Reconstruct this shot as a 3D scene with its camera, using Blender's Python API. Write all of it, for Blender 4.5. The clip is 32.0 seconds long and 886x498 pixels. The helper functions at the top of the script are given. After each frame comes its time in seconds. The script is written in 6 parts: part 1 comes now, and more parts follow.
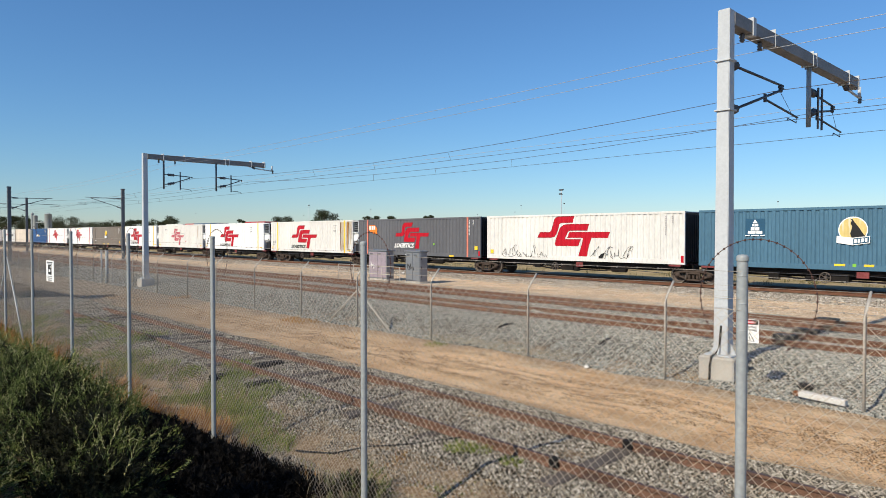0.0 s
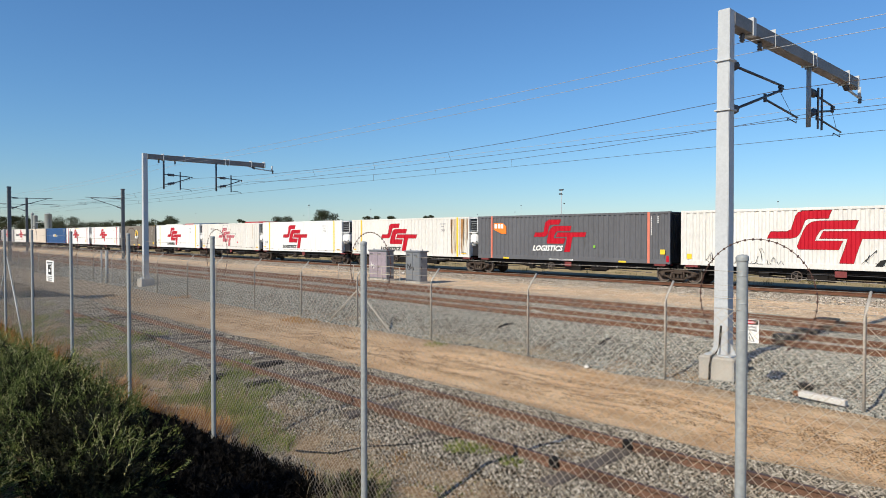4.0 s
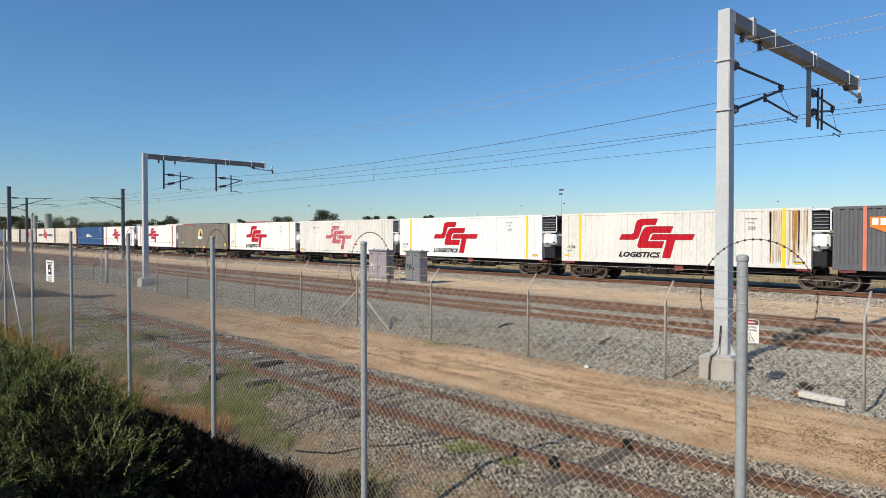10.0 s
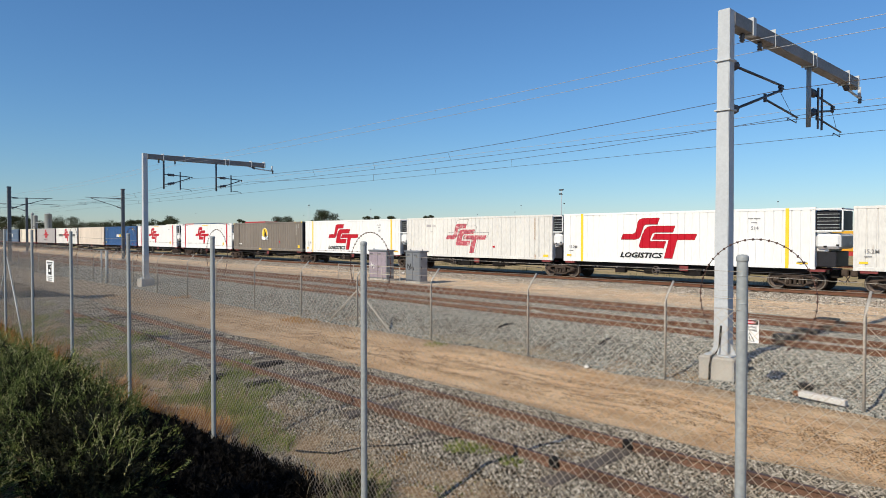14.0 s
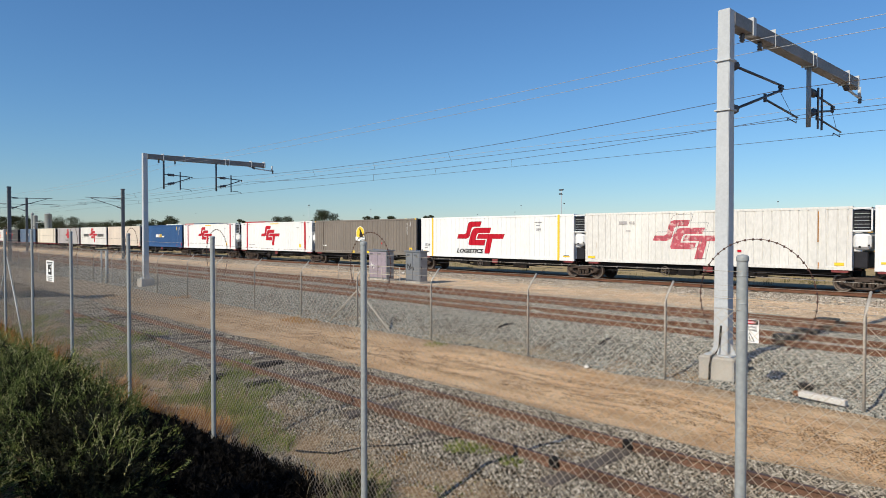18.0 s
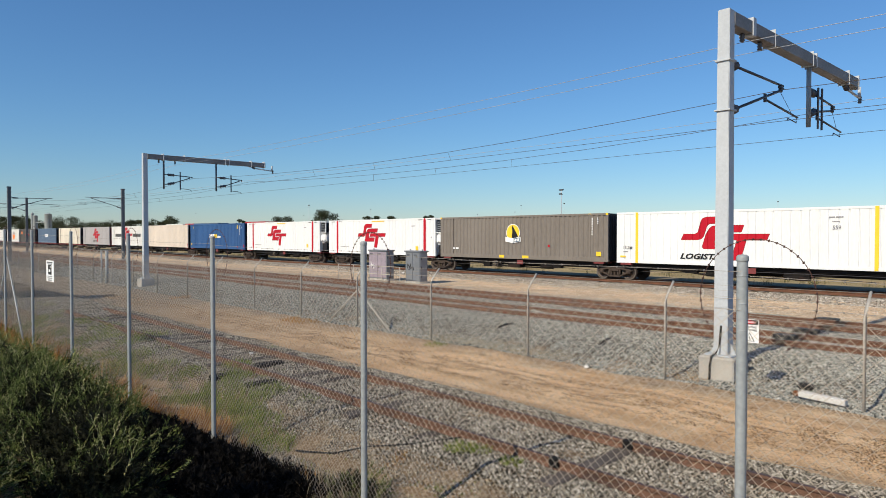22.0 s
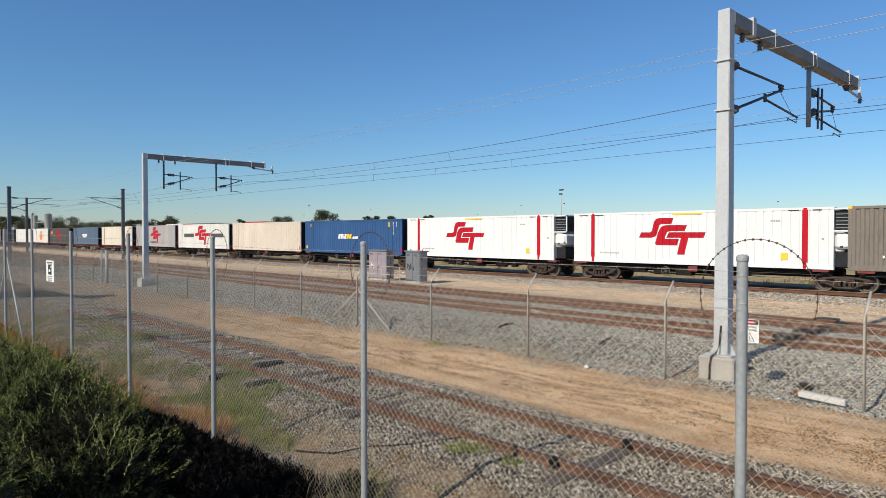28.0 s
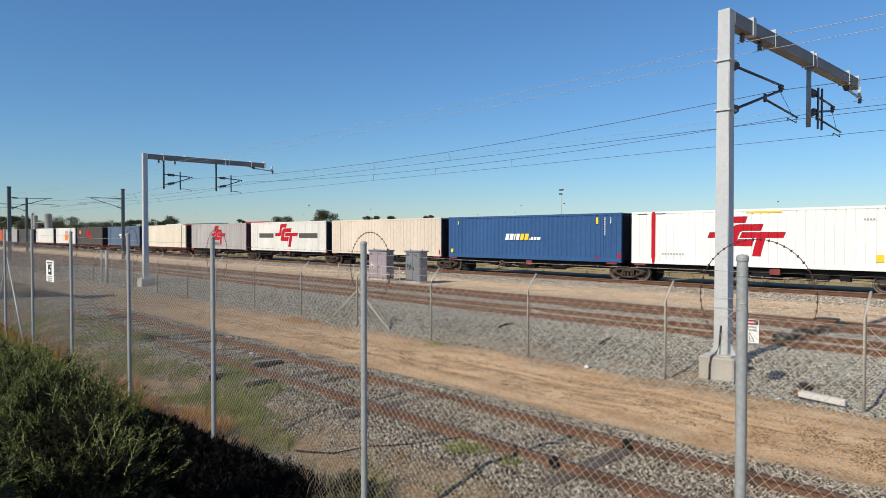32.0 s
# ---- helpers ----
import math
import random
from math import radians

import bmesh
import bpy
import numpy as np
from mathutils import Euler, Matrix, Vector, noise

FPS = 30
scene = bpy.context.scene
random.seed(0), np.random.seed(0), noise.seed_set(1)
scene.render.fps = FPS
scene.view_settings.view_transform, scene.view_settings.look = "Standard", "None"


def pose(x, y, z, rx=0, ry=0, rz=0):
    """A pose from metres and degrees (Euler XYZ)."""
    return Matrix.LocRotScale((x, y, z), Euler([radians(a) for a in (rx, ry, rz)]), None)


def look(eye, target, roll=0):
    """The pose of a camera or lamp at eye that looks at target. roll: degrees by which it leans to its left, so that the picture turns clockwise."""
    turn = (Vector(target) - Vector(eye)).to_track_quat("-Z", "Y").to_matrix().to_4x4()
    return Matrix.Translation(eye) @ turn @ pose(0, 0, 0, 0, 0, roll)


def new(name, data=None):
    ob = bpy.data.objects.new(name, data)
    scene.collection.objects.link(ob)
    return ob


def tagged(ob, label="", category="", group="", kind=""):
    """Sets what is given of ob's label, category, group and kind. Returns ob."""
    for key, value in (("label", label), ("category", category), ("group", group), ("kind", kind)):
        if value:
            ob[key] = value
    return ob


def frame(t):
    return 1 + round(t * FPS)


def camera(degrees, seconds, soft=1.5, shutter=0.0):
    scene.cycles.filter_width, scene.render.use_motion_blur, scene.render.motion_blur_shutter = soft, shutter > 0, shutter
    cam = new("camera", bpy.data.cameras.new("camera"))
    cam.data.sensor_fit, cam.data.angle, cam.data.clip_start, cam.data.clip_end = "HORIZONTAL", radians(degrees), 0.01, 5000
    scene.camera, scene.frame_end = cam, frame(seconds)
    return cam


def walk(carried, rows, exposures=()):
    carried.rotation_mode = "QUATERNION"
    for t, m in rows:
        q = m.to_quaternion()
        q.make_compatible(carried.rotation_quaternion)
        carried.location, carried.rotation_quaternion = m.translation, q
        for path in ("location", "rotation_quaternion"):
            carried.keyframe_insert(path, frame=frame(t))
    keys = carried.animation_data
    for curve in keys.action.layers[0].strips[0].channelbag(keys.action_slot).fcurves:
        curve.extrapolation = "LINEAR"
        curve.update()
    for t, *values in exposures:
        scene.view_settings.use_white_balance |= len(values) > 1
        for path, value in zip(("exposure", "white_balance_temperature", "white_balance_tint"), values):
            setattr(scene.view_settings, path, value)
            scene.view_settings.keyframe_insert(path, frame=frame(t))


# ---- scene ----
cam = camera(67.65, 32.0, soft=0.6)
EYE = (0.0, 0.0, 2.85)
AIM = look(EYE, (EYE[0] - 0.72794, EYE[1] + 0.68564, EYE[2] - 0.0214))
walk(cam, [(0.0, AIM), (32.0, AIM)], exposures=[(0.0, 0.29, 5900, 6), (7.0, 0.25, 5900, 6), (12.0, 0.17, 5900, 6), (32.0, 0.16, 5900, 6)])

# ---- light ----
SUN_EL = radians(37.0)
SUN_FROM = Vector((0.01, -1.0, 0.0)).normalized()
SUN_DIR = Vector((SUN_FROM.x * math.cos(SUN_EL), SUN_FROM.y * math.cos(SUN_EL), math.sin(SUN_EL)))
world = bpy.data.worlds.new("sky")
scene.world = world
world.use_nodes = True
wn = world.node_tree.nodes
sky = wn.new("ShaderNodeTexSky")
sky.sky_type = "NISHITA"
sky.sun_disc = False
sky.sun_elevation = SUN_EL
sky.sun_rotation = math.atan2(SUN_DIR.x, SUN_DIR.y)
sky.altitude, sky.air_density, sky.dust_density, sky.ozone_density = 20.0, 1.25, 0.0, 9.5
wn["Background"].inputs["Strength"].default_value = 0.091
world.node_tree.links.new(sky.outputs[0], wn["Background"].inputs[0])
sun_data = bpy.data.lights.new("sun", "SUN")
sun_data.energy, sun_data.angle, sun_data.color = 4.5, radians(0.53), (1.0, 0.83, 0.61)
sun = new("sun", sun_data)
sun.matrix_world = look((0, -40, 30), Vector((0, -40, 30)) - SUN_DIR)

# ---- materials ----
def rgb(c):
    return (*c, 1.0)


def shade(name, colour, rough=0.6, metal=0.0, dark=0.75, light=1.12, coarse=0.6, fine=25.0, bump=0.1, stretch=(1, 1, 1), stain=None, stain_at=0.62, stain_scale=1.2, stain_stretch=(1, 1, 1), each=0.0, coords="Object"):
    """A painted, metal, wood or mineral surface: two scales of variation, an optional stain with its own shape, fine relief."""
    m = bpy.data.materials.new(name)
    m.use_nodes = True
    n, l = m.node_tree.nodes, m.node_tree.links
    b = n["Principled BSDF"]
    tc = n.new("ShaderNodeTexCoord")
    mp = n.new("ShaderNodeMapping")
    mp.inputs["Scale"].default_value = stretch
    l.new(tc.outputs[coords], mp.inputs[0])
    n1, n2 = n.new("ShaderNodeTexNoise"), n.new("ShaderNodeTexNoise")
    n1.inputs["Scale"].default_value, n2.inputs["Scale"].default_value = coarse, fine
    n1.inputs["Detail"].default_value, n2.inputs["Detail"].default_value = 5, 4
    for k in (n1, n2):
        l.new(mp.outputs[0], k.inputs["Vector"])
    add = n.new("ShaderNodeMath")
    add.operation = "ADD"
    l.new(n1.outputs[0], add.inputs[0])
    l.new(n2.outputs[0], add.inputs[1])
    rp = n.new("ShaderNodeMapRange")
    rp.inputs[1].default_value, rp.inputs[2].default_value = 0.7, 1.3
    rp.inputs[3].default_value, rp.inputs[4].default_value = dark, light
    l.new(add.outputs[0], rp.inputs[0])
    mul = n.new("ShaderNodeMix")
    mul.data_type, mul.blend_type = "RGBA", "MULTIPLY"
    mul.inputs[0].default_value = 1.0
    mul.inputs[6].default_value = rgb(colour)
    l.new(rp.outputs[0], mul.inputs[7])
    out = mul.outputs[2]
    if each:
        oi = n.new("ShaderNodeObjectInfo")
        er = n.new("ShaderNodeMapRange")
        er.inputs[3].default_value, er.inputs[4].default_value = 1 - each, 1 + each
        l.new(oi.outputs["Random"], er.inputs[0])
        m2 = n.new("ShaderNodeMix")
        m2.data_type, m2.blend_type = "RGBA", "MULTIPLY"
        m2.inputs[0].default_value = 1.0
        l.new(out, m2.inputs[6])
        l.new(er.outputs[0], m2.inputs[7])
        out = m2.outputs[2]
    if stain:
        ms = n.new("ShaderNodeMapping")
        ms.inputs["Scale"].default_value = stain_stretch
        l.new(tc.outputs[coords], ms.inputs[0])
        n3 = n.new("ShaderNodeTexNoise")
        n3.inputs["Scale"].default_value, n3.inputs["Detail"].default_value = stain_scale, 6
        l.new(ms.outputs[0], n3.inputs["Vector"])
        r3 = n.new("ShaderNodeMapRange")
        r3.inputs[1].default_value, r3.inputs[2].default_value = stain_at, stain_at + 0.12
        l.new(n3.outputs[0], r3.inputs[0])
        mx = n.new("ShaderNodeMix")
        mx.data_type = "RGBA"
        l.new(r3.outputs[0], mx.inputs[0])
        l.new(out, mx.inputs[6])
        mx.inputs[7].default_value = rgb(stain)
        out = mx.outputs[2]
    l.new(out, b.inputs["Base Color"])
    b.inputs["Roughness"].default_value = rough
    b.inputs["Metallic"].default_value = metal
    b.inputs["Specular IOR Level"].default_value = 0.2
    if bump:
        bp = n.new("ShaderNodeBump")
        bp.inputs["Strength"].default_value, bp.inputs["Distance"].default_value = bump, 0.02
        l.new(n2.outputs[0], bp.inputs["Height"])
        l.new(bp.outputs[0], b.inputs["Normal"])
    return m


def paint(name, colour, stain=(0.16, 0.09, 0.05), stain_at=0.66, dark=0.80, rough=0.5):
    """Weathered container paint with streaks that run down."""
    return shade(name, colour, rough, 0.0, dark, 1.05, 0.5, 9.0, 0.04, (1.0, 1.0, 0.35), stain, stain_at, 1.6, (1.6, 1.6, 0.22))


GALV = shade("galvanised_steel", (0.33, 0.352, 0.36), 0.5, 0.1, 0.8, 1.1, 2.0, 30, 0.05)
WIRE = shade("fence_wire", (0.60, 0.52, 0.425), 0.5, 0.85, 0.7, 1.1, 3, 40, 0)
STRAND = shade("bright_barbed_wire", (0.40, 0.36, 0.31), 0.6, 0.0, 0.7, 1.1, 3, 40, 0)
MAST = shade("mast_galvanising", (0.50, 0.525, 0.55), 0.6, 0.0, 0.88, 1.06, 0.8, 20, 0.03)
DARKPOLE = shade("dark_weathered_steel", (0.15, 0.16, 0.17), 0.6, 0.3, 0.8, 1.15, 1.0, 20, 0.05)
BRACKET = shade("bracket_steel", (0.09, 0.09, 0.10), 0.55, 0.4, 0.8, 1.2, 3, 30, 0.05)
CABLE = shade("aged_copper_cable", (0.16, 0.13, 0.11), 0.5, 0.5, 0.8, 1.1, 2, 10, 0)
CABLE_LIGHT = shade("aluminium_cable", (0.44, 0.44, 0.44), 0.45, 0.0, 0.9, 1.1, 2, 10, 0)
INSUL = shade("insulator_glaze", (0.13, 0.125, 0.13), 0.25, 0, 0.8, 1.1, 4, 20, 0)
CONC = shade("concrete", (0.50, 0.47, 0.42), 0.9, 0, 0.75, 1.1, 2, 40, 0.3, (1, 1, 1), (0.25, 0.22, 0.18), 0.64, 3)
RUSTRAIL = shade("rusty_rail", (0.155, 0.075, 0.045), 0.8, 0.1, 0.5, 1.4, 1.5, 30, 0.2, (1, 1, 1), (0.07, 0.045, 0.04), 0.6, 2)
# worn head, coloured paler so a highlight line runs along each rail
RAILTOP = shade("worn_highlit_rail_head", (0.36, 0.26, 0.19), 0.5, 0.3, 0.8, 1.1, 1, 20, 0.05)
SLEEPER = shade("weathered_timber", (0.105, 0.088, 0.074), 0.9, 0, 0.55, 1.3, 1.4, 24, 0.5, (0.5, 0.1, 1), None, each=0.3)
SLEEPER_C = shade("concrete_sleeper", (0.34, 0.30, 0.26), 0.9, 0, 0.7, 1.1, 2, 30, 0.3, each=0.15)
UNDER = shade("underframe_paint", (0.013, 0.011, 0.010), 0.75, 0.1, 0.6, 1.5, 1.2, 14, 0.1, stain=(0.035, 0.02, 0.015), stain_at=0.6)
# mast steel made darker, with the arm's unlit side put into the colour
BEAM = shade("beam_steel_shaded", (0.24, 0.23, 0.225), 0.6, 0.1, 0.75, 1.15, 1.0, 20, 0.05)
BOGIE = shade("bogie_cast_steel", (0.07, 0.052, 0.042), 0.75, 0.2, 0.6, 1.4, 3, 25, 0.2)
WHEEL = shade("wheel_steel", (0.085, 0.065, 0.055), 0.55, 0.5, 0.7, 1.2, 3, 25, 0.1)
RIM = shade("worn_wheel_rim", (0.17, 0.145, 0.12), 0.45, 0.3, 0.8, 1.1, 6, 30, 0.05)
REDFRAME = shade("red_wagon_paint", (0.42, 0.045, 0.05), 0.55, 0, 0.7, 1.2, 1.0, 12, 0.05)
MAROON = shade("maroon_plate", (0.20, 0.05, 0.05), 0.6, 0, 0.7, 1.2, 2.0, 12, 0.05)
WHITE = paint("white_container_paint", (0.72, 0.71, 0.68), (0.45, 0.36, 0.26), 0.70)
WHITE_CLEAN = paint("clean_white_reefer_paint", (0.76, 0.77, 0.77), (0.6, 0.56, 0.5), 0.74, 0.93)
CREAM = paint("cream_container_paint", (0.72, 0.66, 0.55), (0.45, 0.32, 0.22), 0.70)
BEIGE = paint("pinkish_beige_paint", (0.68, 0.60, 0.51), (0.50, 0.36, 0.26), 0.72)
GREYC = paint("dark_grey_container_paint", (0.128, 0.131, 0.145), (0.07, 0.065, 0.06), 0.66)
DGREY = paint("charcoal_container_paint", (0.09, 0.088, 0.085), (0.06, 0.05, 0.05), 0.66)
OLIVE = paint("olive_grey_container_paint", (0.215, 0.19, 0.165), (0.11, 0.09, 0.07), 0.66)
LGREY = paint("light_grey_container_paint", (0.42, 0.40, 0.40), (0.25, 0.2, 0.18), 0.68)
BLUE = paint("blue_container_paint", (0.042, 0.105, 0.26), (0.03, 0.06, 0.14), 0.68)
STEELBLUE = paint("steel_blue_container_paint", (0.078, 0.165, 0.245), (0.05, 0.12, 0.19), 0.68)
SLATE = paint("slate_blue_container_paint", (0.12, 0.17, 0.25), (0.08, 0.1, 0.15), 0.68)
ORANGE = paint("orange_container_paint", (0.55, 0.14, 0.05), (0.3, 0.08, 0.04), 0.66)
# container ends the sun misses: their shade is put into the colour
SHADOWEND = shade("shadow_black_end_wall", (0.02, 0.02, 0.022), 0.6, 0, 0.8, 1.3, 1, 10, 0.05)
REDLOGO = shade("red_vinyl", (0.45, 0.008, 0.022), 0.45, 0, 0.88, 1.06, 1.2, 14, 0)
FADED = shade("faded_red_vinyl", (0.46, 0.10, 0.13), 0.6, 0, 0.8, 1.15, 1.5, 9, 0, stain=(0.66, 0.50, 0.47), stain_at=0.53, stain_scale=3.0)
BLACKV = shade("black_vinyl", (0.02, 0.02, 0.02), 0.5, 0, 0.8, 1.2, 2, 20, 0)
WHITEV = shade("white_vinyl", (0.85, 0.85, 0.84), 0.5, 0, 0.92, 1.03, 2, 20, 0)
YELLOWV = shade("yellow_vinyl", (0.84, 0.58, 0.04), 0.5, 0, 0.9, 1.05, 2, 20, 0)
PALEYELLOW = shade("sun_bleached_yellow_vinyl", (0.66, 0.52, 0.20), 0.6, 0, 0.8, 1.1, 2, 9, 0, (1, 1, 0.2), stain=(0.70, 0.66, 0.52), stain_at=0.55, stain_scale=2.0, stain_stretch=(3, 1, 0.3))
SALMON = shade("salmon_stripe", (0.62, 0.20, 0.14), 0.5, 0, 0.85, 1.08, 2, 20, 0)
MARKGREY = shade("grey_vinyl_letters", (0.26, 0.26, 0.27), 0.6, 0, 0.8, 1.2, 2, 20, 0)
GREENV = shade("green_vinyl", (0.22, 0.5, 0.06), 0.5, 0, 0.9, 1.05, 2, 20, 0)
ORANGEV = shade("orange_vinyl", (0.85, 0.22, 0.03), 0.5, 0, 0.9, 1.05, 2, 20, 0)
NAVYV = shade("dark_blue_vinyl", (0.03, 0.09, 0.16), 0.5, 0, 0.9, 1.05, 2, 20, 0)
RUSTST = shade("rust_streak", (0.42, 0.22, 0.08), 0.8, 0, 0.6, 1.2, 3, 20, 0.05, (1, 1, 0.2))
RUSTWASH = shade("rust_washed_white_paint", (0.66, 0.58, 0.46), 0.7, 0, 0.8, 1.05, 0.8, 9, 0.03, (1, 1, 0.3), (0.36, 0.20, 0.08), 0.46, 2.2, (1.5, 1.5, 0.12))
FRIDGE = shade("refrigeration_unit_white", (0.72, 0.73, 0.74), 0.4, 0, 0.9, 1.05, 2, 20, 0)
FRIDGE_D = shade("refrigeration_unit_dark", (0.025, 0.025, 0.03), 0.5, 0.2, 0.8, 1.3, 2, 20, 0)
CABGREY = shade("cabinet_grey_paint", (0.26, 0.27, 0.29), 0.35, 0.35, 0.85, 1.08, 1.5, 20, 0.03)
CABMAUVE = shade("cabinet_faded_paint", (0.33, 0.28, 0.32), 0.5, 0, 0.75, 1.1, 2.5, 20, 0.03)


def part(name, bm, material, parent=None, label="", at=None):
    """Links a bmesh as one mesh object under a thing or part."""
    me = bpy.data.meshes.new(name)
    bm.to_mesh(me)
    bm.free()
    return linked(name, me, material, parent, label, at)


def linked(name, me, material=None, parent=None, label="", at=None):
    if material is not None and not me.materials:
        for x in (material if isinstance(material, (list, tuple)) else [material]):
            me.materials.append(x)
    ob = new(name, me)
    if parent is not None:
        ob.parent = parent
    if at is not None:
        ob.matrix_basis = at
    if label:
        ob["label"] = label
    return ob


def thing(name, label, category, group="", at=None, kind=""):
    ob = new(name)
    ob.empty_display_size = 0.2
    if at is not None:
        ob.matrix_basis = at
    return tagged(ob, label, category, group, kind)


def box(bm, x0, x1, y0, y1, z0, z1, mi=0, bevel=0.0):
    r = bmesh.ops.create_cube(bm, size=1.0, matrix=Matrix.LocRotScale(((x0 + x1) / 2, (y0 + y1) / 2, (z0 + z1) / 2), None, (x1 - x0, y1 - y0, z1 - z0)))
    fs = {f for w in r["verts"] for f in w.link_faces}
    for f in fs:
        f.material_index = mi
    if bevel:
        es = list({e for w in r["verts"] for e in w.link_edges})
        bmesh.ops.bevel(bm, geom=es, offset=bevel, segments=1, affect="EDGES", clamp_overlap=True)


def boxes(*bs, bevel=0.0):
    bm = bmesh.new()
    for b in bs:
        box(bm, *b, bevel=bevel)
    return bm


def pieces(name, bs, material, parent, label="", bevel=0.0):
    """Each box is a part of its own."""
    return [part(name, boxes(b, bevel=bevel), material, parent, label) for b in bs]


def tube(bm, pts, r, sides=6, cap=True, mi=0):
    """A tube through points; r is one radius or one for each point."""
    pts = [Vector(p) for p in pts]
    rs = r if isinstance(r, (list, tuple)) else [r] * len(pts)
    rings = []
    for i, p in enumerate(pts):
        d = (pts[min(i + 1, len(pts) - 1)] - pts[max(i - 1, 0)]).normalized()
        a = d.orthogonal().normalized() if abs(d.z) > 0.9 else Vector((0, 0, 1)).cross(d).normalized()
        b = d.cross(a)
        rings.append([bm.verts.new(p + (a * math.cos(t) + b * math.sin(t)) * rs[i]) for t in [math.tau * k / sides for k in range(sides)]])
    for q, w in zip(rings, rings[1:]):
        for k in range(sides):
            f = bm.faces.new((q[k], q[(k + 1) % sides], w[(k + 1) % sides], w[k]))
            f.smooth = sides > 5
            f.material_index = mi
    if cap:
        for ring, rev in ((rings[0], True), (rings[-1], False)):
            f = bm.faces.new(ring[::-1] if rev else ring)
            f.material_index = mi


def tubes(*runs, sides=6):
    bm = bmesh.new()
    for pts, r in runs:
        tube(bm, pts, r, sides)
    return bm


def lathe(bm, profile, axis_at=(0, 0, 0), axis="Y", sides=24, mi=0):
    """Turns (radius, along) pairs round an axis."""
    o = Vector(axis_at)
    rings = []
    for r, a in profile:
        ring = []
        for k in range(sides):
            t = math.tau * k / sides
            c, s = r * math.cos(t), r * math.sin(t)
            ring.append(bm.verts.new(o + (Vector((c, a, s)) if axis == "Y" else Vector((c, s, a)) if axis == "Z" else Vector((a, c, s)))))
        rings.append(ring)
    for q, w in zip(rings, rings[1:]):
        for k in range(sides):
            f = bm.faces.new((q[k], q[(k + 1) % sides], w[(k + 1) % sides], w[k]))
            f.material_index = mi
            f.smooth = True


def sheet(bm, outline, y, thick=0.006, mi=0):
    """A thin plate in the x-z plane from an outline, facing -y at y."""
    a = [bm.verts.new((x, y, z)) for x, z in outline]
    b = [bm.verts.new((x, y + thick, z)) for x, z in outline]
    f = bm.faces.new(a)
    f.material_index = mi
    for i in range(len(a)):
        j = (i + 1) % len(a)
        g = bm.faces.new((a[j], a[i], b[i], b[j]))
        g.material_index = mi


def words(text, size, shear=0.0, width=0.0, bold=0.012):
    """A flat mesh of the built-in font in the x-z plane, facing -y, its left base at the origin."""
    cu = bpy.data.curves.new("words", "FONT")
    cu.body, cu.size, cu.shear, cu.extrude = text, size, shear, 0.002
    cu.resolution_u, cu.offset = 2, bold * size
    ob = bpy.data.objects.new("words", cu)
    me = bpy.data.meshes.new_from_object(ob)
    bpy.data.objects.remove(ob)
    bpy.data.curves.remove(cu)
    me.transform(Matrix.Rotation(radians(90), 4, "X"))
    if width:
        w = max(v.co.x for v in me.vertices) - min(v.co.x for v in me.vertices)
        me.transform(Matrix.Diagonal((width / w, 1, 1, 1)))
    return me

# ---- ground ----
def ground_height(x, y):
    """The lie of the land: level by the fence, two ballast beds, a yard beyond."""
    h = 0.0
    steps = ((12.4, 0.0), (14.7, 0.28), (22.0, 0.26), (23.3, 0.08), (32.3, 0.0), (33.6, -0.03), (37.5, -0.05), (60, -0.1))
    if y > 12.4:
        for (a, ha), (b, hb) in zip(steps, steps[1:]):
            if a <= y < b:
                t = (y - a) / (b - a)
                h = ha + (hb - ha) * t * t * (3 - 2 * t)
                break
        else:
            h = -0.1
    if 4.6 < y < 8.6:
        h += 0.20 * min(1.0, (y - 4.6) / 0.8, (8.6 - y) / 0.8)
    return h


def surface(x, y):
    """The ground with its small humps and hollows."""
    z = ground_height(x, y)
    if -70 < x < 35 and -8 < y < 40:
        z += 0.05 * noise.noise((x * 0.6, y * 0.6, 0)) + 0.03 * noise.noise((x * 1.9, y * 1.9, 4))
        if 8.4 < y < 11.6:
            z += 0.03 * noise.noise((x * 0.5, y * 5.0, 9)) - 0.02
    return z


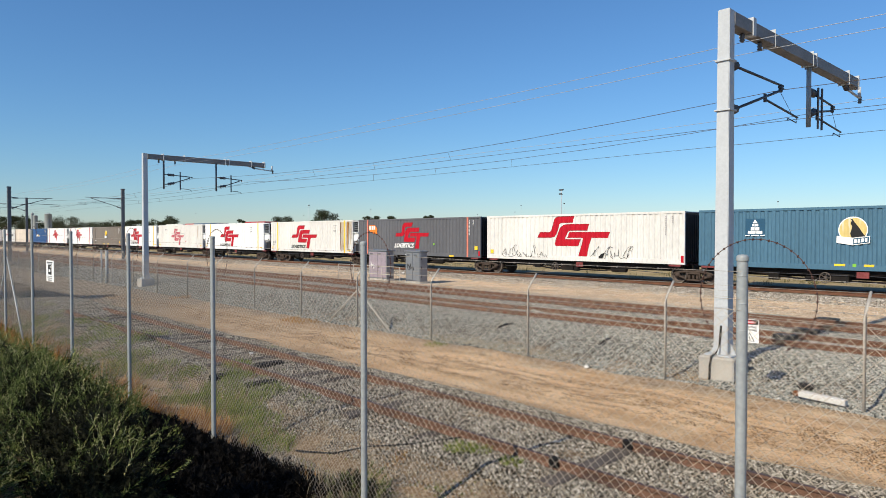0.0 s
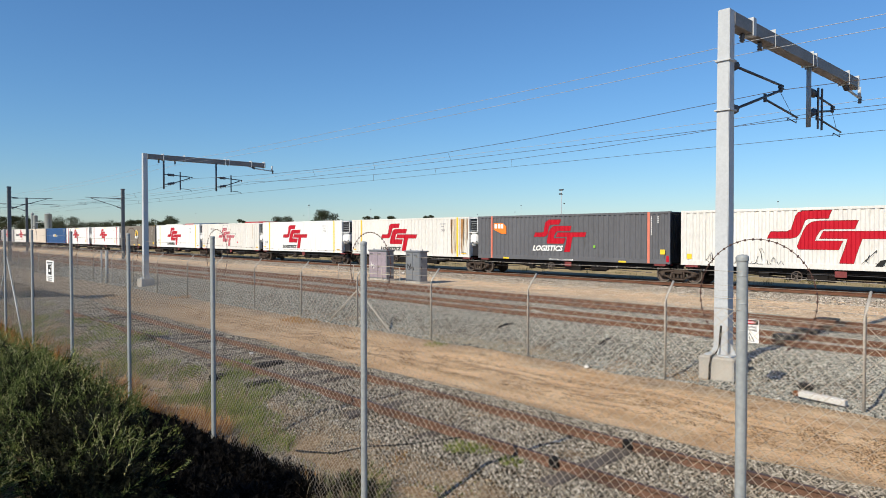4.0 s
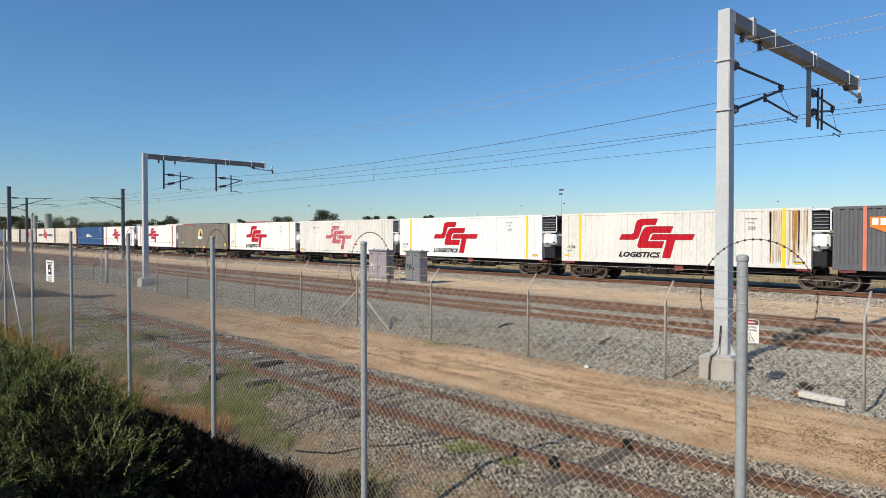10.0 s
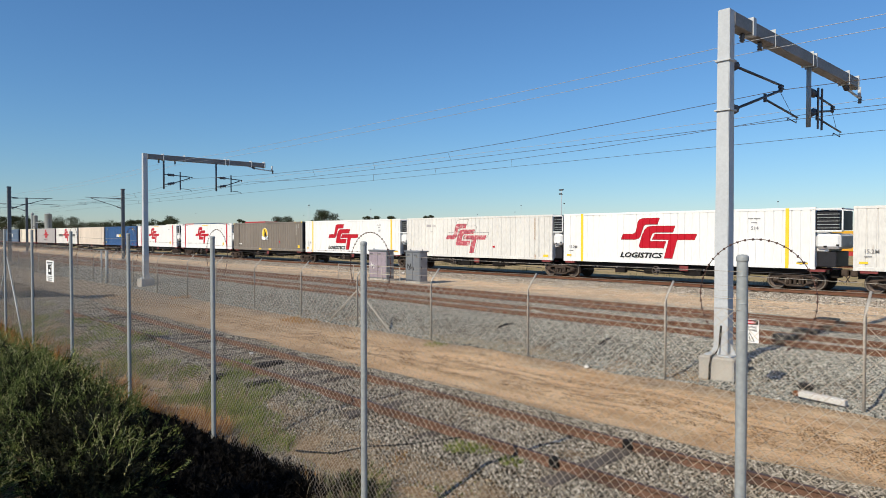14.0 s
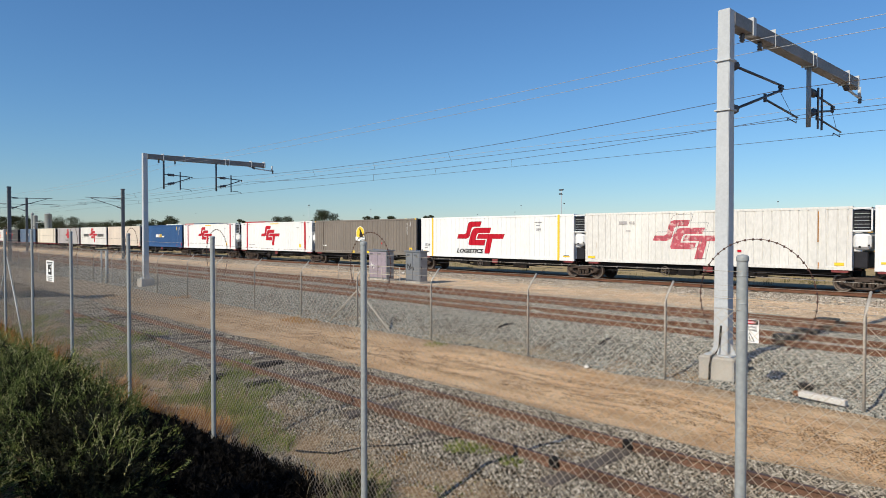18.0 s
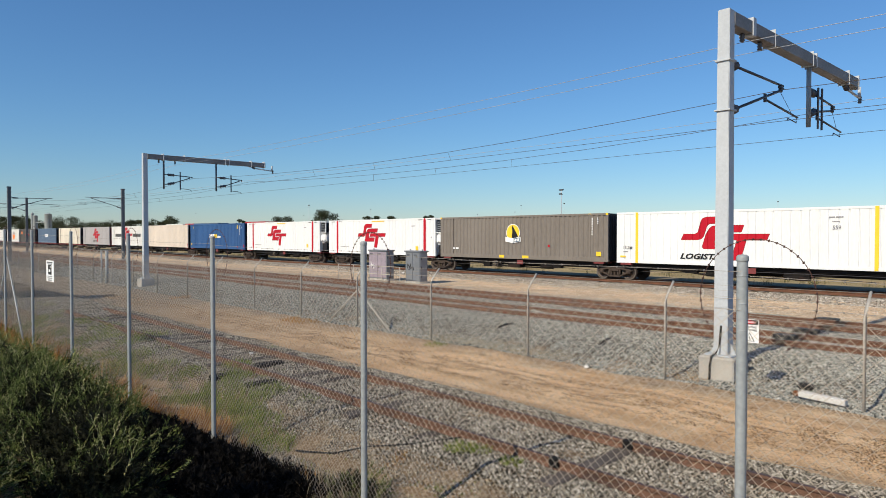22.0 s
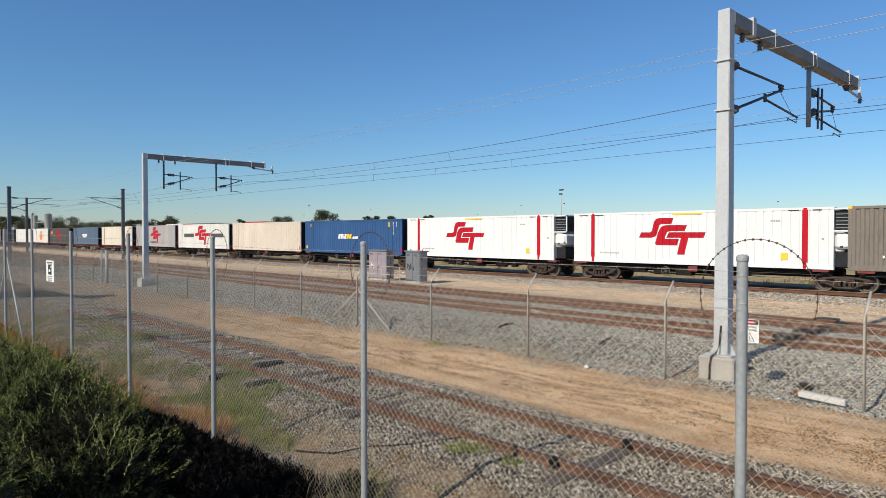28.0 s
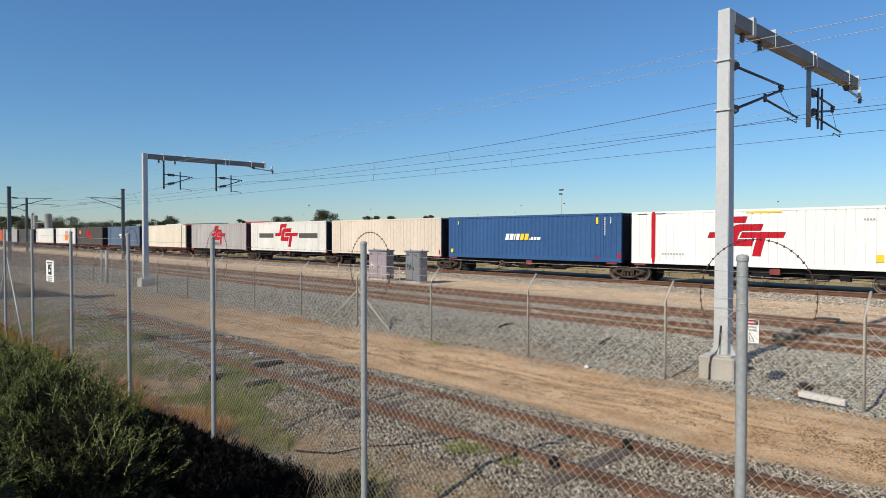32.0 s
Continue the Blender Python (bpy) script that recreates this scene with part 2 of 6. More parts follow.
def ground_material():
    m = bpy.data.materials.new("gravel_and_sand_ground")
    m.use_nodes = True
    n, l = m.node_tree.nodes, m.node_tree.links
    b = n["Principled BSDF"]
    b.inputs["Roughness"].default_value = 1.0
    b.inputs["Specular IOR Level"].default_value = 0.05
    geo = n.new("ShaderNodeNewGeometry")
    sep = n.new("ShaderNodeSeparateXYZ")
    l.new(geo.outputs["Position"], sep.inputs[0])

    def noise_tex(scale, detail=6, rough=0.6):
        k = n.new("ShaderNodeTexNoise")
        k.inputs["Scale"].default_value, k.inputs["Detail"].default_value, k.inputs["Roughness"].default_value = scale, detail, rough
        l.new(geo.outputs["Position"], k.inputs["Vector"])
        return k.outputs[0]

    def math_node(op, a, bb):
        k = n.new("ShaderNodeMath")
        k.operation = op
        for i, w in enumerate((a, bb)):
            if isinstance(w, (int, float)):
                k.inputs[i].default_value = w
            else:
                l.new(w, k.inputs[i])
        return k.outputs[0]

    def mix(fac, a, bb, blend="MIX"):
        k = n.new("ShaderNodeMix")
        k.data_type, k.blend_type = "RGBA", blend
        for i, w in ((0, fac), (6, a), (7, bb)):
            if isinstance(w, (int, float)):
                k.inputs[i].default_value = w
            elif isinstance(w, tuple):
                k.inputs[i].default_value = rgb(w)
            else:
                l.new(w, k.inputs[i])
        return k.outputs[2]

    def ramp(x, stops):
        k = n.new("ShaderNodeValToRGB")
        e = k.color_ramp.elements
        e.remove(e[1])
        tone = lambda c: rgb(c) if isinstance(c, tuple) else (c, c, c, 1)
        e[0].position, e[0].color = stops[0][0], tone(stops[0][1])
        for p, c in stops[1:]:
            e.new(p).color = tone(c)
        l.new(x, k.inputs[0])
        return k.outputs[0]

    # bands across the tracks, their borders frayed by noise
    wob = math_node("MULTIPLY", math_node("SUBTRACT", noise_tex(0.7, 7, 0.65), 0.5), 2.6)
    yy = math_node("DIVIDE", math_node("ADD", sep.outputs[1], wob), 60.0)
    at = lambda y: y / 60.0
    sandy = ramp(yy, [(0.0, 0.25), (at(4.4), 0.3), (at(5.2), 0.22), (at(7.8), 0.3), (at(8.6), 0.95), (at(11.1), 1.0), (at(11.7), 0.5), (at(12.4), 0.35), (at(12.8), 0.4), (at(13.2), 0.04), (at(21.8), 0.05), (at(22.8), 0.4), (at(25.0), 0.8), (at(30.3), 0.95), (at(32.0), 0.25), (at(39.0), 0.1), (at(42.0), 0.8)])
    patch = math_node("MULTIPLY", math_node("SUBTRACT", noise_tex(0.42, 8, 0.66), 0.5), 1.5)
    loose = ramp(yy, [(0.0, 0.5), (at(4.0), 0.6), (at(5.2), 0.35), (at(7.8), 0.4), (at(9.0), 0.7), (at(11.0), 0.7), (at(12.2), 0.9), (at(13.4), 0.25), (at(21.5), 0.25), (at(23.0), 1.0), (at(31.5), 1.0), (at(34.0), 0.4)])
    k = n.new("ShaderNodeMath")
    k.operation, k.use_clamp = "ADD", True
    l.new(sandy, k.inputs[0])
    l.new(math_node("MULTIPLY", patch, loose), k.inputs[1])
    thin = n.new("ShaderNodeMapRange")
    thin.inputs[1].default_value, thin.inputs[2].default_value = -30.0, -11.0
    thin.inputs[3].default_value, thin.inputs[4].default_value = 0.12, 1.0
    l.new(sep.outputs[0], thin.inputs[0])
    beyond = ramp(yy, [(at(13.0), 0.0), (at(14.0), 1.0)])
    sandy = math_node("MULTIPLY", k.outputs[0], math_node("MAXIMUM", thin.outputs[0], beyond))
    grit = noise_tex(38, 4, 0.7)
    stones = n.new("ShaderNodeTexVoronoi")
    stones.inputs["Scale"].default_value = 21.0
    l.new(geo.outputs["Position"], stones.inputs["Vector"])
    hue = n.new("ShaderNodeSeparateColor")
    l.new(stones.outputs["Color"], hue.inputs[0])
    stone_col = ramp(hue.outputs[0], [(0.0, (0.08, 0.08, 0.075)), (0.35, (0.27, 0.265, 0.235)), (0.7, (0.47, 0.455, 0.41)), (1.0, (0.68, 0.63, 0.55))])
    # cell edges darkened: the shade between stones, put into the colour
    gap = ramp(stones.outputs["Distance"], [(0.0, 1.0), (0.40, 0.8), (0.75, 0.12)])
    stone_col = mix(1.0, stone_col, gap, "MULTIPLY")
    stone_col = mix(math_node("MULTIPLY", noise_tex(0.5, 5), 0.4), stone_col, (0.26, 0.19, 0.12))
    # band tones; darker under stones and near black beneath the train as painted shade
    worn = ramp(yy, [(0.0, (0.80, 0.71, 0.58)), (at(4.9), (0.80, 0.72, 0.60)), (at(5.7), (0.58, 0.52, 0.45)), (at(7.7), (0.58, 0.53, 0.46)), (at(8.6), (1.0, 0.98, 0.95)), (at(12.3), (1.0, 0.98, 0.95)), (at(13.2), (0.52, 0.515, 0.5)), (at(22.2), (0.52, 0.515, 0.5)), (at(23.2), (0.95, 0.93, 0.9)), (at(33.6), (0.95, 0.93, 0.9)), (at(34.6), (0.22, 0.17, 0.13)), (at(39.5), (0.22, 0.17, 0.13)), (at(41.0), (0.9, 0.88, 0.85))])
    stone_col = mix(1.0, stone_col, worn, "MULTIPLY")
    sand_col = ramp(noise_tex(1.1, 8, 0.68), [(0.28, (0.54, 0.33, 0.165)), (0.48, (0.80, 0.535, 0.30)), (0.70, (0.88, 0.65, 0.40))])
    # wheel marks and washed streaks along the tracks
    mp = n.new("ShaderNodeMapping")
    mp.inputs["Scale"].default_value = (0.16, 1.7, 1.0)
    l.new(geo.outputs["Position"], mp.inputs[0])
    streak = n.new("ShaderNodeTexNoise")
    streak.inputs["Scale"].default_value, streak.inputs["Detail"].default_value, streak.inputs["Roughness"].default_value = 1.6, 7, 0.62
    l.new(mp.outputs[0], streak.inputs["Vector"])
    sand_col = mix(ramp(streak.outputs[0], [(0.36, 0.6), (0.52, 0.0)]), sand_col, (0.44, 0.29, 0.16))
    pale = ramp(streak.outputs[0], [(0.56, 0.0), (0.72, 0.7)])
    sand_col = mix(pale, sand_col, (0.86, 0.68, 0.44))
    sand_col = mix(ramp(grit, [(0.38, 0.5), (0.52, 0.0)]), sand_col, (0.17, 0.12, 0.08))
    sand_col = mix(ramp(yy, [(at(21.5), 0.0), (at(23.5), 0.30)]), sand_col, (0.82, 0.69, 0.53))
    col = mix(sandy, stone_col, sand_col)
    # dry grass and moss beyond the train; near strip darkened as the train's shadow
    far = ramp(math_node("DIVIDE", sep.outputs[1], 200.0), [(0.195, 0.0), (0.215, 0.8), (1.0, 0.9)])
    grass = ramp(noise_tex(0.35, 6), [(0.38, (0.42, 0.32, 0.17)), (0.60, (0.27, 0.22, 0.09))])
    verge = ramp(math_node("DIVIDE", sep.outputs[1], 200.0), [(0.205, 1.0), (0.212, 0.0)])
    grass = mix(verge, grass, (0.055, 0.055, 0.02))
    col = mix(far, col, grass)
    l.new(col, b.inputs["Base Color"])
    hgt = math_node("ADD", math_node("MULTIPLY", stones.outputs["Distance"], -0.6), grit)
    bp = n.new("ShaderNodeBump")
    bp.inputs["Strength"].default_value, bp.inputs["Distance"].default_value = 0.7, 0.05
    l.new(hgt, bp.inputs["Height"])
    l.new(bp.outputs[0], b.inputs["Normal"])
    return m


GROUND = ground_material()


def build_ground():
    xs = sorted({-1500, -900, -600, -450, -380, -320, 150, 300, 800, 1500} | {round(-280 + 4 * i, 2) for i in range(54)} | {round(-66 + 0.5 * i, 2) for i in range(192)} | {30 + 10 * i for i in range(12)})
    ys = sorted({-600, -300, -120, -60, -30, -20, -14, -10} | {round(-8 + 0.4 * i, 2) for i in range(116)} | {39 + 3 * i for i in range(12)} | {80, 100, 130, 180, 260, 400, 700, 1200, 2500})
    verts, faces = [], []
    for y in ys:
        for x in xs:
            verts.append((x, y, surface(x, y)))
    w = len(xs)
    for j in range(len(ys) - 1):
        for i in range(w - 1):
            a = j * w + i
            faces.append((a, a + 1, a + w + 1, a + w))
    me = bpy.data.meshes.new("ground")
    me.from_pydata(verts, [], faces)
    me.polygons.foreach_set("use_smooth", [True] * len(faces))
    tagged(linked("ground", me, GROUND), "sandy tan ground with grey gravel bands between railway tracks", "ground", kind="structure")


build_ground()


def stone_field(name, label, count, x0, x1, y0, y1, size, lift, tone, seed, crowd=1.7):
    """Loose stones as one scatter: skewed, turned lumps with a ridge on top."""
    rng = np.random.default_rng(seed)
    base = np.array([(-1, -0.8, -0.7), (0.9, -1, -0.7), (1, 0.9, -0.7), (-0.8, 1, -0.7), (-0.55, 0.1, 0.75), (0.5, -0.1, 0.85)], float)
    u = rng.random(count)
    px = x1 - (x1 - x0) * u ** crowd
    py = y0 + (y1 - y0) * rng.random(count)
    sc = size * (0.5 + 0.9 * rng.random((count, 3)) ** 1.3)
    p = base[None] * sc[:, None] * (0.7 + 0.6 * rng.random((count, 6, 1)))
    p += size * 0.25 * (rng.random((count, 6, 3)) - 0.5)
    tilt = (rng.random(count) - 0.5) * 1.5
    ct, st = np.cos(tilt)[:, None], np.sin(tilt)[:, None]
    q = p.copy()
    q[..., 1], q[..., 2] = p[..., 1] * ct - p[..., 2] * st, p[..., 1] * st + p[..., 2] * ct
    ang = rng.random(count) * math.tau
    ca, sa = np.cos(ang)[:, None], np.sin(ang)[:, None]
    r = q.copy()
    r[..., 0], r[..., 1] = q[..., 0] * ca - q[..., 1] * sa, q[..., 0] * sa + q[..., 1] * ca
    pz = np.array([surface(a, b) for a, b in zip(px, py)]) + lift * (0.3 + rng.random(count))
    r += np.stack([px, py, pz], 1)[:, None]
    me = bpy.data.meshes.new(name)
    o = 6 * np.arange(count)[:, None, None]
    quads = (np.array([(0, 1, 5, 4), (2, 3, 4, 5)])[None] + o).reshape(-1, 4).tolist()
    tris = (np.array([(1, 2, 5), (3, 0, 4)])[None] + o).reshape(-1, 3).tolist()
    me.from_pydata(r.reshape(-1, 3).tolist(), [], quads + tris)
    return tagged(linked(name, me, tone), label, "gravel", kind="stuff")


def stone_material(name, stops):
    m = bpy.data.materials.new(name)
    m.use_nodes = True
    n, l = m.node_tree.nodes, m.node_tree.links
    g = n.new("ShaderNodeNewGeometry")
    r = n.new("ShaderNodeValToRGB")
    e = r.color_ramp.elements
    e.remove(e[1])
    e[0].position, e[0].color = stops[0][0], rgb(stops[0][1])
    for p, c in stops[1:]:
        e.new(p).color = rgb(c)
    l.new(g.outputs["Random Per Island"], r.inputs[0])
    t = n.new("ShaderNodeTexNoise")
    t.inputs["Scale"].default_value = 60
    x = n.new("ShaderNodeMix")
    x.data_type, x.blend_type = "RGBA", "MULTIPLY"
    x.inputs[0].default_value = 0.5
    l.new(r.outputs[0], x.inputs[6])
    l.new(t.outputs[0], x.inputs[7])
    l.new(x.outputs[2], n["Principled BSDF"].inputs["Base Color"])
    n["Principled BSDF"].inputs["Roughness"].default_value = 0.95
    n["Principled BSDF"].inputs["Specular IOR Level"].default_value = 0.15
    return m


BALLAST = stone_material("ballast_stones", [(0, (0.05, 0.05, 0.045)), (0.30, (0.22, 0.222, 0.20)), (0.75, (0.52, 0.52, 0.465)), (0.93, (0.70, 0.68, 0.61)), (1, (0.92, 0.88, 0.79))])
OLDSTONE = stone_material("old_ballast_stones", [(0, (0.035, 0.03, 0.024)), (0.35, (0.18, 0.16, 0.128)), (0.75, (0.48, 0.435, 0.36)), (0.94, (0.72, 0.655, 0.55)), (1, (0.92, 0.86, 0.74))])
PALEPEBBLE = stone_material("pale_yard_pebbles", [(0, (0.30, 0.22, 0.15)), (0.5, (0.62, 0.50, 0.37)), (1, (0.90, 0.80, 0.66))])
FARSTONE = stone_material("dusty_pale_ballast", [(0, (0.07, 0.06, 0.05)), (0.3, (0.33, 0.285, 0.235)), (0.8, (0.62, 0.56, 0.475)), (1, (0.92, 0.86, 0.76))])
PEBBLE = stone_material("sand_pebbles", [(0, (0.07, 0.045, 0.03)), (0.4, (0.30, 0.19, 0.105)), (0.85, (0.66, 0.45, 0.26)), (1, (0.86, 0.74, 0.58))])

stone_field("ballast", "grey crushed stone ballast on the track bed", 300000, -60, -2.2, 12.0, 22.6, 0.0215, 0.012, BALLAST, 1)
stone_field("old_ballast", "brown-grey old stones round the disused track", 125000, -32, -0.6, 5.3, 7.95, 0.0165, 0.013, OLDSTONE, 2)
stone_field("fine_gravel", "fine tan gravel between the fence and the disused track", 70000, -22, -0.5, 3.7, 5.6, 0.011, 0.005, OLDSTONE, 8)
stone_field("track_edge_gravel", "fine pale gravel between the disused track and the sand", 30000, -28, -0.8, 7.6, 8.7, 0.011, 0.004, OLDSTONE, 10)
stone_field("pebbles", "tan pebbles strewn over the sand", 34000, -36, -1.2, 8.0, 12.4, 0.0085, 0.003, PEBBLE, 3)
stone_field("clods", "small dark clods in the churned wheel mark", 26000, -34, -1.4, 9.4, 10.7, 0.0095, 0.003, PEBBLE, 9)
stone_field("far_ballast", "grey stones along the freight track", 34000, -80, 0, 29.8, 34.5, 0.034, 0.008, FARSTONE, 4)
stone_field("yard_pebbles", "tan and grey pebbles on the sand by the freight track", 16000, -70, -3, 22.6, 30.5, 0.03, 0.0, PALEPEBBLE, 5)


# ---- railway tracks ----
def rail_mesh(length, head=0.07, foot=0.14, height=0.16, side=None, crown=None):
    """A flat-bottomed rail along x, its head at z = 0."""
    h, f, w = head / 2, foot / 2, 0.009
    prof = [(-f, -height), (f, -height), (f, -height + 0.012), (w, -height + 0.03), (w, -0.045), (h, -0.035), (h, -0.006), (h * 0.7, 0), (-h * 0.7, 0), (-h, -0.006), (-h, -0.035), (-w, -0.045), (-w, -height + 0.03), (-f, -height + 0.012)]
    n = max(2, int(length / 25) + 1)
    verts = [(length * i / (n - 1), y, z) for i in range(n) for y, z in prof]
    k = len(prof)
    faces, mats = [], []
    for i in range(n - 1):
        for j in range(k):
            faces.append((i * k + j, i * k + (j + 1) % k, (i + 1) * k + (j + 1) % k, (i + 1) * k + j))
            mats.append(1 if j == 7 else 0)
    faces += [tuple(range(k))[::-1], tuple(range((n - 1) * k, n * k))]
    mats += [0, 0]
    me = bpy.data.meshes.new("rail")
    me.from_pydata(verts, [], faces)
    me.materials.append(side or RUSTRAIL)
    me.materials.append(crown or RAILTOP)
    me.polygons.foreach_set("material_index", mats)
    return me


def sleeper_mesh(length, wide, high, seed):
    bm = bmesh.new()
    box(bm, -wide / 2, wide / 2, -length / 2, length / 2, -high, 0, bevel=0.015)
    for w in bm.verts:
        w.co += 0.012 * Vector(noise.noise_vector(w.co * 3 + Vector((seed, 0, 0))))
    me = bpy.data.meshes.new("sleeper")
    bm.to_mesh(me)
    bm.free()
    return me


def railway_track(label, y, z, gauge, x0, x1, sleepers, spacing, s0, s1, rise, seed, tall=0.16, buried=0.0, side=None, crown=None):
    t = thing("railway_track", label, "track", at=pose(0, y, z), kind="structure")
    me = rail_mesh(x1 - x0, 0.065, 0.8 * tall + 0.01, tall, side, crown)
    for side in (-1, 1):
        linked("rail", me, None, t, at=pose(x0, side * (gauge / 2 + 0.035), 0))
    rng = random.Random(seed)
    x, i = s0, 0
    while x < s1:
        ob = linked("sleeper", sleepers[i % len(sleepers)], None, t, at=pose(x + rng.uniform(-0.05, 0.05), rng.uniform(-0.05, 0.05), 0.005 - tall - rise + rng.uniform(-0.02, 0.012) - (0.075 if rng.random() < buried else 0), 0, 0, rng.uniform(-1.5, 1.5)))
        x += spacing
        i += 1
    return t


OLD = [sleeper_mesh(2.05, 0.23, 0.13, k) for k in range(4)]
NEWS = [sleeper_mesh(2.1, 0.22, 0.14, 9 + k) for k in range(2)]
STD = [sleeper_mesh(2.5, 0.24, 0.15, 19 + k) for k in range(2)]
for s in OLD:
    s.materials.append(SLEEPER)
for s in NEWS + STD:
    s.materials.append(SLEEPER_C)
OLDRAIL = shade("flaking_brown_rail", (0.145, 0.082, 0.055), 0.85, 0.0, 0.45, 1.45, 1.1, 22, 0.3, (1, 1, 1), (0.075, 0.05, 0.042), 0.57, 2.5)
# dark purple top: shade and sky reflection put into the colour
OLDCROWN = shade("dull_purple_rail_head", (0.085, 0.062, 0.06), 0.65, 0.1, 0.7, 1.3, 1.4, 24, 0.1)
PATCHBLACK = shade("dark_patch_black", (0.012, 0.011, 0.011), 0.9, 0, 0.6, 1.4, 2, 24, 0.4)
old_track = railway_track("disused rusty narrow track with weathered timber sleepers in gravel", 6.60, 0.33, 1.10, -25, 40, OLD, 0.72, -24.5, 8, -0.014, 3, 0.115, 0.38, OLDRAIL, OLDCROWN)
# small black blocks added as the dark patch on each rail
for x, y in ((-4.53, 6.015), (-4.30, 7.185)):
    part("rail_patch_block", boxes((x - 0.065, x + 0.065, y - 6.60 - 0.048, y - 6.60 + 0.048, -0.118, 0.004), bevel=0.006), PATCHBLACK, old_track, "black block added as a dark patch on the rail")
# black blocks added in place of shaded pits in the old ballast
for x, y, turn in ((-12.15, 6.62, 3), (-10.62, 5.62, -4), (-11.7, 5.45, 5)):
    part("pit_shade_block", boxes((-0.10, 0.10, -0.28, 0.28, -0.1, 0.0), bevel=0.02), PATCHBLACK, old_track, "black block added as a shaded pit in the ballast", at=pose(x, y - 6.60, -0.06, 0, 3, turn))
railway_track("electrified track of rusty rails on grey ballast", 16.70, 0.44, 1.20, -420, 60, NEWS, 0.70, -85, 10, 0.025, 4, 0.13)
railway_track("second electrified track of rusty rails on grey ballast", 20.10, 0.44, 1.20, -420, 60, NEWS, 0.70, -85, 10, 0.025, 5, 0.13)
TRAIN_Y, RAIL_Z = 35.45, 0.18
railway_track("freight track under a passing container train", TRAIN_Y, RAIL_Z, 1.435, -700, 120, STD, 0.70, -100, 25, 0.02, 6)


# ---- overhead line ----
def bolt_band(z, w, d):
    return (-w / 2 - 0.03, w / 2 + 0.03, -d / 2 - 0.03, d / 2 + 0.03, z - 0.015, z + 0.015)


def insulator(bm, a, b, r=0.07, sheds=5):
    a, b = Vector(a), Vector(b)
    pts, rs = [], []
    for i in range(sheds * 2 + 1):
        pts.append(a.lerp(b, i / (sheds * 2)))
        rs.append(r if i % 2 else r * 0.6)
    tube(bm, pts, rs, 8)


def cantilever(parent, y0, ztop, zlow, reach, zmess, zcont, heel):
    """The hinged arm that carries one track's wires: top tube, stay, steady arm, dropper, insulators; y runs away from the mast."""
    for z, dz in ((ztop, -0.02), (zlow, 0.10)):
        bm = bmesh.new()
        insulator(bm, (0, y0, z), (0, y0 + 0.34, z + dz), 0.098, 4)
        part("insulator", bm, INSUL, parent)
    tip = y0 + reach * 0.74
    part("top_tube", tubes(([(0, y0 + 0.3, ztop - 0.02), (0, tip + 0.15, zmess + 0.06)], 0.027)), BRACKET, parent)
    part("stay_tube", tubes(([(0, y0 + 0.3, zlow + 0.09), (0, tip, zmess - 0.06)], 0.03)), BRACKET, parent)
    part("wire_clamp", boxes((-0.035, 0.035, tip - 0.04, tip + 0.05, zmess - 0.10, zmess + 0.08), (-0.025, 0.025, tip - 0.11, tip + 0.17, zmess - 0.01, zmess + 0.03), bevel=0.012), BRACKET, parent)
    hy = y0 + heel
    part("steady_tube", tubes(([(0, hy, zcont + 0.22), (0, y0 + reach + 0.12, zcont + 0.06)], 0.024)), BRACKET, parent)
    part("heel_clamp", boxes((-0.03, 0.03, hy - 0.035, hy + 0.035, zcont + 0.16, zcont + 0.34), (-0.02, 0.02, hy - 0.07, hy + 0.06, zcont + 0.19, zcont + 0.24), bevel=0.01), BRACKET, parent)
    part("steady_arm", tubes(([(0, y0 + reach + 0.05, zcont + 0.08), (0, y0 + reach + 0.04, zcont - 0.07), (0, y0 + reach - 0.5, zcont - 0.03), (0, y0 + reach - 0.54, zcont - 0.09)], 0.013)), BRACKET, parent)
    part("hanger_wire", tubes(([(0, tip, zmess - 0.1), (0, y0 + reach - 0.25, zcont + 0.1)], 0.006)), BRACKET, parent)


def slim_cantilever(parent, y):
    """The lighter bracket of the next gantry: two insulated arms that meet, a hanger and a curved steady arm."""
    for z, dz in ((6.22, -0.02), (5.66, 0.10)):
        bm = bmesh.new()
        insulator(bm, (0, y + 0.22, z + dz * 0.3), (0, y + 0.58, z + dz), 0.085, 4)
        part("insulator", bm, INSUL, parent)
        part("arm_socket", tubes(([(0, y, z), (0, y + 0.26, z + dz * 0.3)], 0.03)), BRACKET, parent)
    part("top_tube", tubes(([(0, y + 0.55, 6.20), (0, y + 1.62, 6.14)], 0.026)), BRACKET, parent)
    part("stay_tube", tubes(([(0, y + 0.55, 5.76), (0, y + 1.40, 6.06)], 0.026)), BRACKET, parent)
    part("tip_hook", tubes(([(0, y + 1.42, 6.14), (0, y + 1.44, 6.02)], 0.03)), BRACKET, parent)
    part("tip_hook", tubes(([(0, y + 1.58, 6.14), (0, y + 1.60, 6.04)], 0.02)), BRACKET, parent)
    part("steady_arm", tubes(([(0, y + 0.88, 5.47), (0, y + 1.3, 5.45), (0, y + 1.5, 5.41), (0, y + 1.58, 5.34)], 0.016)), BRACKET, parent)


